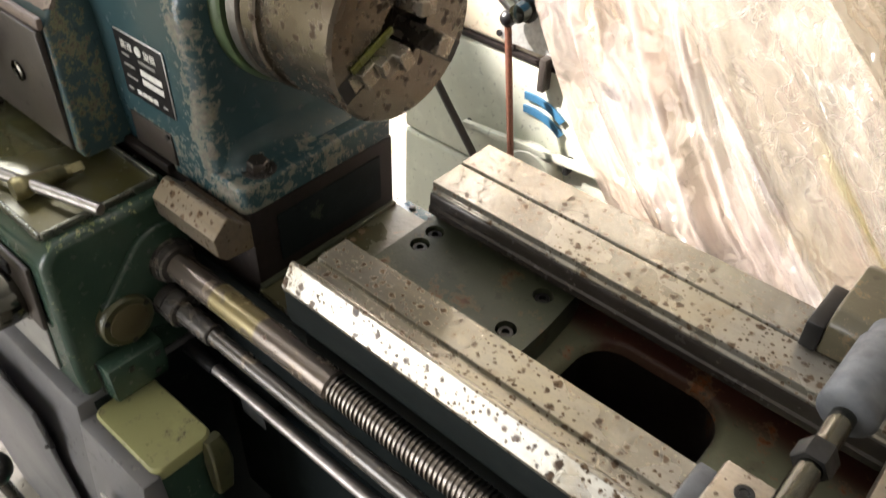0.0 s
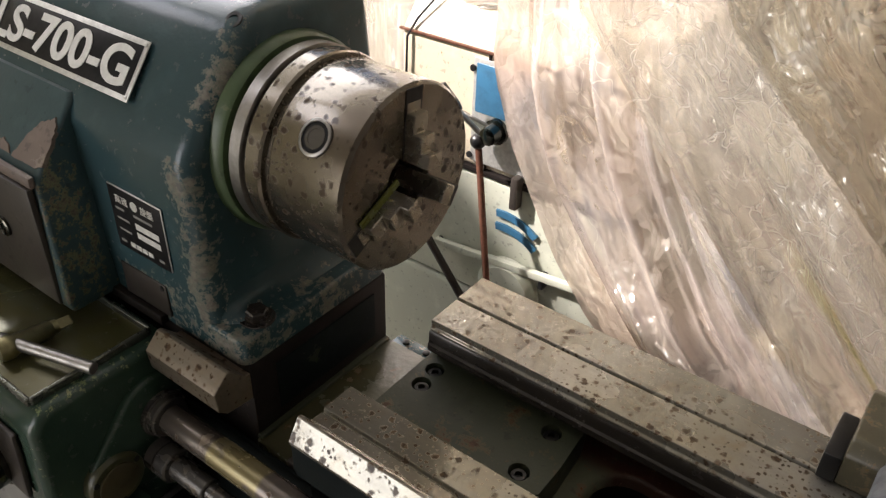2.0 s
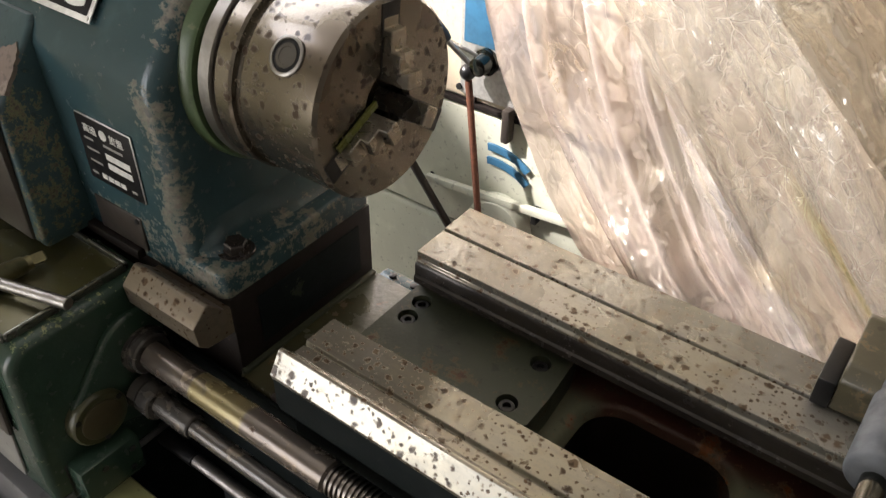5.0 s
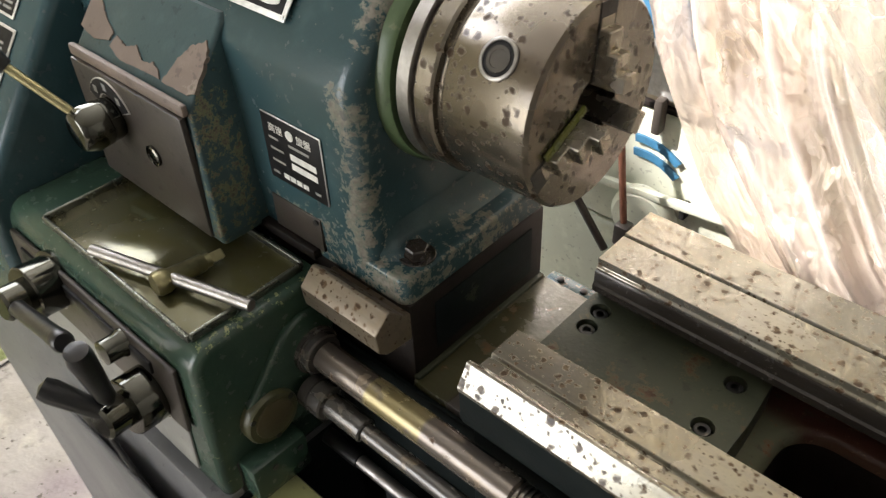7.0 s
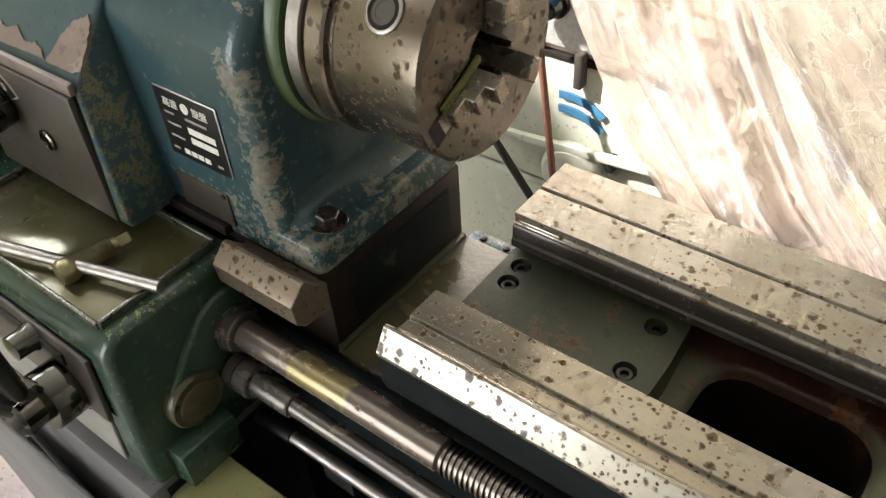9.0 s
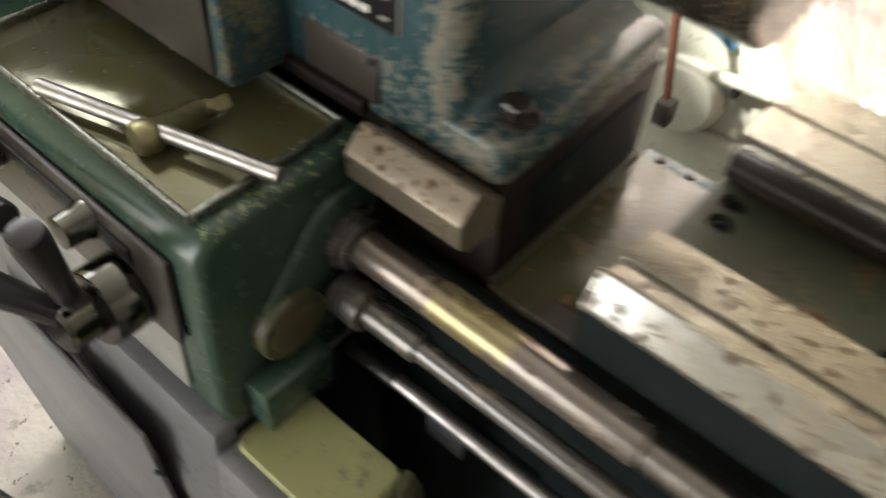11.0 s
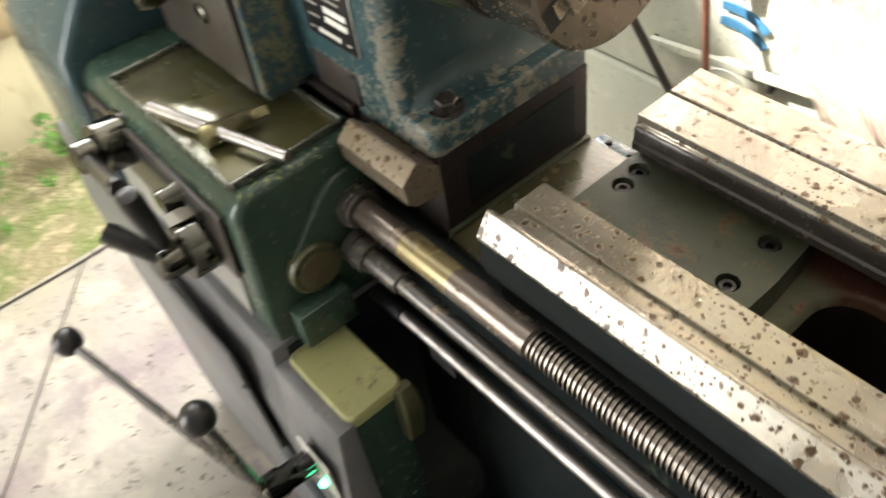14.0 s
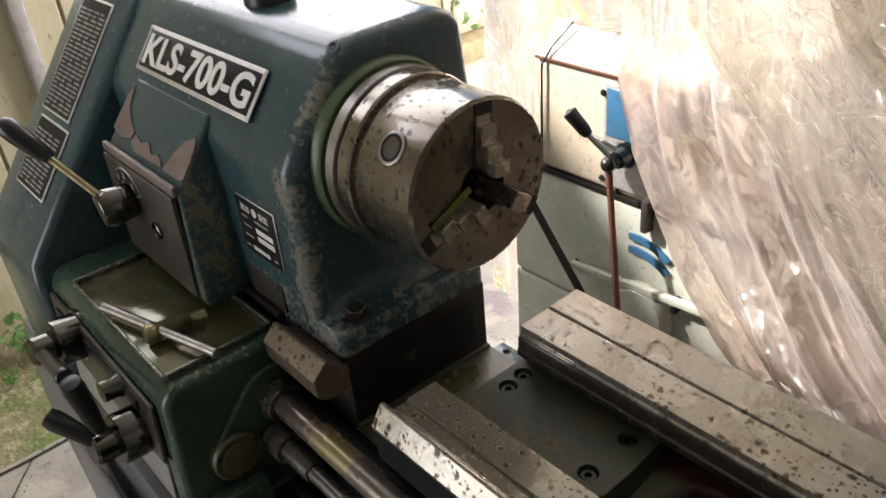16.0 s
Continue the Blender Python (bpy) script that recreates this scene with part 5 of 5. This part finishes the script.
lh = part("clutch_hub", turned([(0, 0.019), (0.008, 0.019), (0.010, 0.0145), (0.05, 0.0145), (0.052, 0.017), (0.078, 0.017), (0.080, 0.014), (0.080, 0)], hb_[0], hb_[1] - hb_[0], 28), CHROME, L, "chrome hub with two ball levers")
for tip, r_ in (((-0.386, -0.469, 0.739), 0.0165), ((-0.131, -0.416, 0.815), 0.0165)):
    tip = Vector(tip)
    part("lever_rod", rod((-0.139, -0.398, 0.643), tip, 0.0055), SHAFT_DARK, lh)
    part("ball_grip", ball(tip, r_), RUBBER, lh, "black ball grip")

# carriage beyond the gap
cx = 0.346
cg = thing("carriage", (0.5, -0.05, 0.945), "lathe carriage with oily cast wings and a tool post", "carriage")
part("front_wing", extrude_x([(-0.215, 0.93), (-0.215, 0.975), (-0.205, 0.982), (-0.112, 0.982), (-0.112, 0.9475), (-0.15, 0.9475), (-0.164, 0.961), (-0.180, 0.942), (-0.180, 0.93)], cx + 0.006, 0.60, 0.003), WINGSTEEL, cg, "oily yellowed wing of the saddle")
part("rear_wing", extrude_x([(0.052, 0.9475), (0.052, 0.978), (0.062, 0.990), (0.125, 0.990), (0.15, 0.975), (0.15, 0.925), (0.104, 0.925), (0.104, 0.9475)], cx + 0.006, 0.60, 0.003), WING, cg, "oily rear wing of the saddle")
part("saddle_bridge", box(0.43, 0.60, -0.12, 0.06, 0.948, 0.985, 0.003), WAY_DARK, cg)
for x_, y_ in ((0.372, -0.130), (0.372, -0.195), (0.46, -0.195)):
    part("wing_screw", turned([(0, 0.0065), (0.0012, 0.0065), (0.0014, 0.0035), (0.0004, 0.0030), (0.0004, 0)], (x_, y_, 0.9819), (0, 0, 1), 16), BLACKOX, cg)
part("front_wiper", box(cx - 0.008, cx + 0.006, -0.183, -0.118, 0.9465, 0.972, 0.002), GREYRUB, cg, "grey rubber way wiper")
part("rear_wiper", box(cx - 0.008, cx + 0.006, 0.050, 0.106, 0.9475, 0.975, 0.002), RUBBER, cg, "black rubber way wiper")
part("apron", box(cx + 0.01, 0.60, -0.275, -0.185, 0.70, 0.935, 0.006), GREEN, cg, "green apron of the carriage")
part("cross_slide", box(0.53, 0.60, -0.26, 0.10, 0.986, 1.02, 0.003), WAY_DARK, cg, "dark steel cross slide")
part("tool_post", box(0.535, 0.60, -0.19, -0.10, 1.021, 1.075, 0.004), WAY_DARK, cg, "square tool post")
part("clamp_stud", rod((0.394, -0.17, 0.9905), (0.3955, -0.03, 0.9905), 0.0085), CHROME, cg, "bright clamp rod")
part("clamp_nut", turned([(0, 0.0125), (0.002, 0.0135), (0.016, 0.0135), (0.018, 0.0125)], (0.3945, -0.092, 0.9905), (0.01, 1, 0), 6), BLACKOX, cg)
part("clamp_sleeve", turned([(0, 0.012), (0.002, 0.018), (0.005, 0.0205), (0.075, 0.0205), (0.078, 0.018), (0.095, 0.018)], (0.3955, -0.038, 0.9905), (0.01, 1, 0), 30), GREYRUB, cg, "grey sleeve on the clamp rod")

# chuck key lying in the tray
key = thing("chuck_key", (-0.28, -0.24, 0.9405), "steel T-handled chuck key lying in the tray", "chuck key")
part("cross_bar", rod((-0.374, -0.2835, 0.9535), (-0.194, -0.2350, 0.9585), 0.0056, 18), BRIGHT, key, "bright worn cross bar")
kd = Vector((0.004, 0.062, -0.004))
part("shank", turned([(0, 0.0095), (0.003, 0.0115), (0.012, 0.0115), (0.016, 0.0095), (0.048, 0.0085), (0.050, 0.0068), (0.055, 0.0068)], (-0.284, -0.2735, 0.9545), kd, 22), BRASSY, key, "brassy shank")
part("square_end", turned([(0, 0.0066), (0.012, 0.0066), (0.0135, 0.005)], Vector((-0.284, -0.2735, 0.9545)) + kd.normalized() * 0.055, kd, 4), BRASSY, key, smooth=0)

# ---- the covered machine behind ----
M = thing("covered_machine", (-0.2, 0.9, 0.0), "cream painted machine tool under a plastic cover", "machine")
part("base_column", extrude_x([(0.545, 0.52), (0.548, 0.77), (1.05, 0.77), (1.05, 0.52)], -0.57, 0.10, 0.012, seg=3), CREAM, M, "pale cream-green machine body")
part("base_foot", extrude_x([(0.535, 0.0), (0.545, 0.519), (1.05, 0.519), (1.05, 0.0)], -0.57, -0.09, 0.012, seg=3), CREAM, M, "pale cream-green machine base")
part("base_recess", box(-0.091, 0.10, 0.62, 1.04, 0.0, 0.519, 0.006), GREYPANEL, M, "shaded grey recess beside the base")
part("gear_head", extrude_x([(0.549, 0.775), (0.549, 0.985), (0.60, 1.045), (0.98, 1.045), (0.98, 0.775)], -0.50, -0.04, 0.014, seg=3), CREAMTOP, M, "rust streaked cream head of the machine")
part("head_seam", box(-0.503, -0.04, 0.5455, 0.60, 0.768, 0.777, 0.001), GAPWALL, M)
part("head_seal", tube([(-0.484, 0.543, 0.785), (-0.482, 0.543, 0.90), (-0.480, 0.543, 0.975), (-0.468, 0.556, 1.005), (-0.445, 0.585, 1.045)], 0.0022, 8), BLACKOX, M, "dark rubber seal along the head edge")
part("head_joint", box(-0.318, -0.314, 0.5465, 0.552, 0.778, 0.984, 0.0005), GAPWALL, M)
part("head_edge", box(-0.50, -0.04, 0.5462, 0.552, 0.9825, 0.9865, 0.0005), RUSTROD, M)
# Unseen column, added only to support the arm.
part("added_column", box(0.62, 1.10, 0.74, 1.05, 0.0, 1.20, 0.02), GREYPANEL, M, "unseen grey column added to carry the arm")
# Guessed arm whose bulk blocks the backlight on the sheet's upper right.
part("overhead_arm", box(0.26, 1.50, 0.66, 1.02, 1.20, 1.85, 0.04, seg=3), GREYPANEL, M, "grey arm glimpsed through the plastic, sized to block its backlight")
part("slide_way", patch_plate(Vector((-0.40, 0.5365, 0.60)), (0.33, 0, 0.03), (0, 0, 1), 0.40, 0.014, 0.012, 0.002)[0], CREAM, M, "pale raised strip along the machine base")
part("lower_hood", turned([(0, 0.062), (0.012, 0.060), (0.022, 0.05), (0.026, 0.0)], (-0.245, 0.545, 0.565), (0, -1, 0), 32), CREAM, M, "round cream boss")
for z_ in (0.705, 0.679):
    arc = bmesh.new()
    ring = []
    for k in range(13):
        a = radians(98 - 46 * k / 12)
        for r_ in (0.100, 0.113):
            ring.append((-0.266 + r_ * math.cos(a), z_ - 0.101 + r_ * math.sin(a)))
    vs = [arc.verts.new((x_, 0.5415, zz)) for x_, zz in ring]
    vb = [arc.verts.new((x_, 0.546, zz)) for x_, zz in ring]
    for k in range(12):
        i_ = 2 * k
        arc.faces.new((vs[i_], vs[i_ + 1], vs[i_ + 3], vs[i_ + 2]))
        arc.faces.new((vs[i_], vs[i_ + 2], vb[i_ + 2], vb[i_]))
        arc.faces.new((vs[i_ + 1], vs[i_ + 3], vb[i_ + 3], vb[i_ + 1]))
    part("scale_plate", arc, BLUE, M, "curved blue scale plate", smooth=0)
part("blue_plate", box(-0.338, -0.20, 0.543, 0.550, 0.882, 0.966, 0.002), BLUE, M, "blue instruction plate")
part("plate_rim", box(-0.345, -0.195, 0.545, 0.551, 0.790, 0.974, 0.002), SILVER, M)
part("lever_post", rod((-0.238, 0.465, 0.585), (-0.311, 0.520, 0.838), 0.0058), RUSTROD, M, "rusty upright lever")
part("post_base", box(-0.251, -0.226, 0.452, 0.478, 0.56, 0.60, 0.004), COVER, M)
part("lever_knob", ball((-0.312, 0.520, 0.845), 0.0135), RUBBER, M, "black ball knob")
part("pivot_hub", turned([(0, 0.022), (0.012, 0.022), (0.014, 0.017), (0.034, 0.015), (0.036, 0.012), (0.036, 0)], (-0.292, 0.549, 0.860), (0, -1, 0), 28), CHROME, M, "dark pivot hub")
part("side_lever", rod((-0.306, 0.520, 0.858), (-0.345, 0.505, 0.896), 0.0045), BRIGHT, M)
part("stop_lever", rod((-0.300, 0.535, 0.868), (-0.375, 0.530, 0.885), 0.0032), BRIGHT, M)
part("grip", turned([(0, 0.008), (0.01, 0.011), (0.05, 0.0125), (0.055, 0.0)], (-0.343, 0.506, 0.894), (-0.030, -0.012, 0.036), 18), RUBBER, M, "black lever grip")
part("lower_catch", box(-0.250, -0.236, 0.528, 0.55, 0.735, 0.795, 0.003), COVER, M)
part("drain_rod", rod((-0.543, 0.507, 0.80), (-0.300, 0.519, 0.478), 0.0075), COVER, M, "thin slanting rod")
part("latch", box(-0.18, -0.17, 0.53, 0.548, 0.60, 0.63, 0.002), BLACKOX, M)
for x_, z_ in ((-0.26, 0.58), (-0.22, 0.605), (-0.40, 0.605), (-0.345, 0.955), (-0.345, 0.80)):
    part("screw", turned([(0, 0.006), (0.003, 0.0055), (0.0035, 0)], (x_, 0.5455, z_), (0, -1, 0), 10), BLACKOX, M)


def sheet(name, left, right, top, cols, rows, y0, fold, seed, label, material=PLASTIC):
    """A hanging plastic sheet; left(z) and right(z) give x, fold the depth of its pleats."""
    b = bmesh.new()
    grid = []
    for j in range(rows + 1):
        z = 0.34 + (top - 0.34) * j / rows
        row = []
        for i in range(cols + 1):
            u = (i / cols) ** 1.25
            xl = left(z)
            x = xl + (right(z) - xl) * u
            d = x - xl
            q = d * (1.0 + 0.12 * z) + 0.015 * noise.noise((x * 6, z * 3, seed + 21))
            lean = z * 0.9 + x * 0.5
            hem = math.exp(-d / 0.02) * 0.012
            w = noise.noise((q * 5.0, seed, lean * 0.9))
            p1 = math.sqrt(noise.noise((q * 6.5, seed + 3.0, lean * 0.8)) ** 2 + 0.006) * 2.2
            p2 = math.sqrt(noise.noise((q * 14.0, seed + 7.0, lean * 1.8)) ** 2 + 0.0015) * 2.2
            rough_ = max(0.0, 0.35 + 1.5 * noise.noise((x * 4.0, z * 4.0, seed + 11)))
            wx, wz = x + 0.03 * noise.noise((x * 9, z * 9, seed)), z + 0.03 * noise.noise((x * 9, z * 9, seed + 1))
            cr_ = abs(noise.noise((wx * 15 + wz * 8, wz * 13 - wx * 6, seed + 8.0)))
            p3 = abs(noise.noise((q * 60.0, seed + 17.0, lean * 3.0))) * 2.2
            dist_, _pts = noise.voronoi((wx * 12 + wz * 7, wz * 4.0 - wx * 2.5, seed + 2.0))
            facet = min(1.0, (dist_[1] - dist_[0]) * 2.2)
            dist_, _pts = noise.voronoi((wx * 30 + wz * 16, wz * 13 - wx * 7, seed + 5.0))
            facet_small = min(1.0, (dist_[1] - dist_[0]) * 2.5)
            cr2 = abs(noise.noise((wx * 34, wz * 30 + wx * 12, seed + 9.0)))
            y = y0(x, z) + fold * 0.6 * w + fold * 0.8 * (p1 - 0.5) + fold * 0.42 * (p2 - 0.5) + fold * 0.085 * (p3 - 0.5) + (0.3 if fold < 0.04 else 1.0) * (0.1 + rough_) * (0.003 * cr_ + 0.0016 * cr2 + 0.005 * facet + 0.0030 * facet_small) - hem
            row.append(b.verts.new((x, y, z)))
        grid.append(row)
    for a, c in zip(grid, grid[1:]):
        for k in range(cols):
            b.faces.new((a[k], a[k + 1], c[k + 1], c[k]))
    return tagged(part(name, b, material, None, smooth=0.0), label, "plastic sheet")


def edge_x(z):
    return -0.264 + max(0.0, 1.03 - z) ** 1.6


def edge_mid(z):
    return -0.10 + 0.92 * (1.14 - z) if z < 1.14 else -0.10 - 0.25 * (z - 1.14)


def edge_far(z):
    return 0.10 + 1.05 * (1.17 - z) if z < 1.17 else 0.10 - 0.45 * (z - 1.17)


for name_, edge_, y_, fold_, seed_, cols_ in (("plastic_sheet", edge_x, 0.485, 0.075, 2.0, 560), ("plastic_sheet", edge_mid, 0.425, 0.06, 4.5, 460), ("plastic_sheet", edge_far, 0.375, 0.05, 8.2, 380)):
    cover = sheet(name_, edge_, lambda z: 1.75, 2.1, cols_, 260, lambda x, z: y_ - max(0, 0.62 - z) * 0.1 + 0.03 * max(0, x), fold_, seed_, "creased clear plastic dust sheet hanging over the machine", PLASTIC if seed_ < 4 else PLASTIC_SHADED)
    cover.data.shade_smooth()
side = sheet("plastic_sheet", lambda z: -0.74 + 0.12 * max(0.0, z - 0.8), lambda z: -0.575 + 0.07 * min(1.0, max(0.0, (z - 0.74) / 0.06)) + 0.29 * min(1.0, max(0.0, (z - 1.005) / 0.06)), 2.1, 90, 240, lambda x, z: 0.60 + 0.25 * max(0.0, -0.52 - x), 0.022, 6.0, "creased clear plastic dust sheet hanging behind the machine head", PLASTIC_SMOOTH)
side.data.shade_smooth()
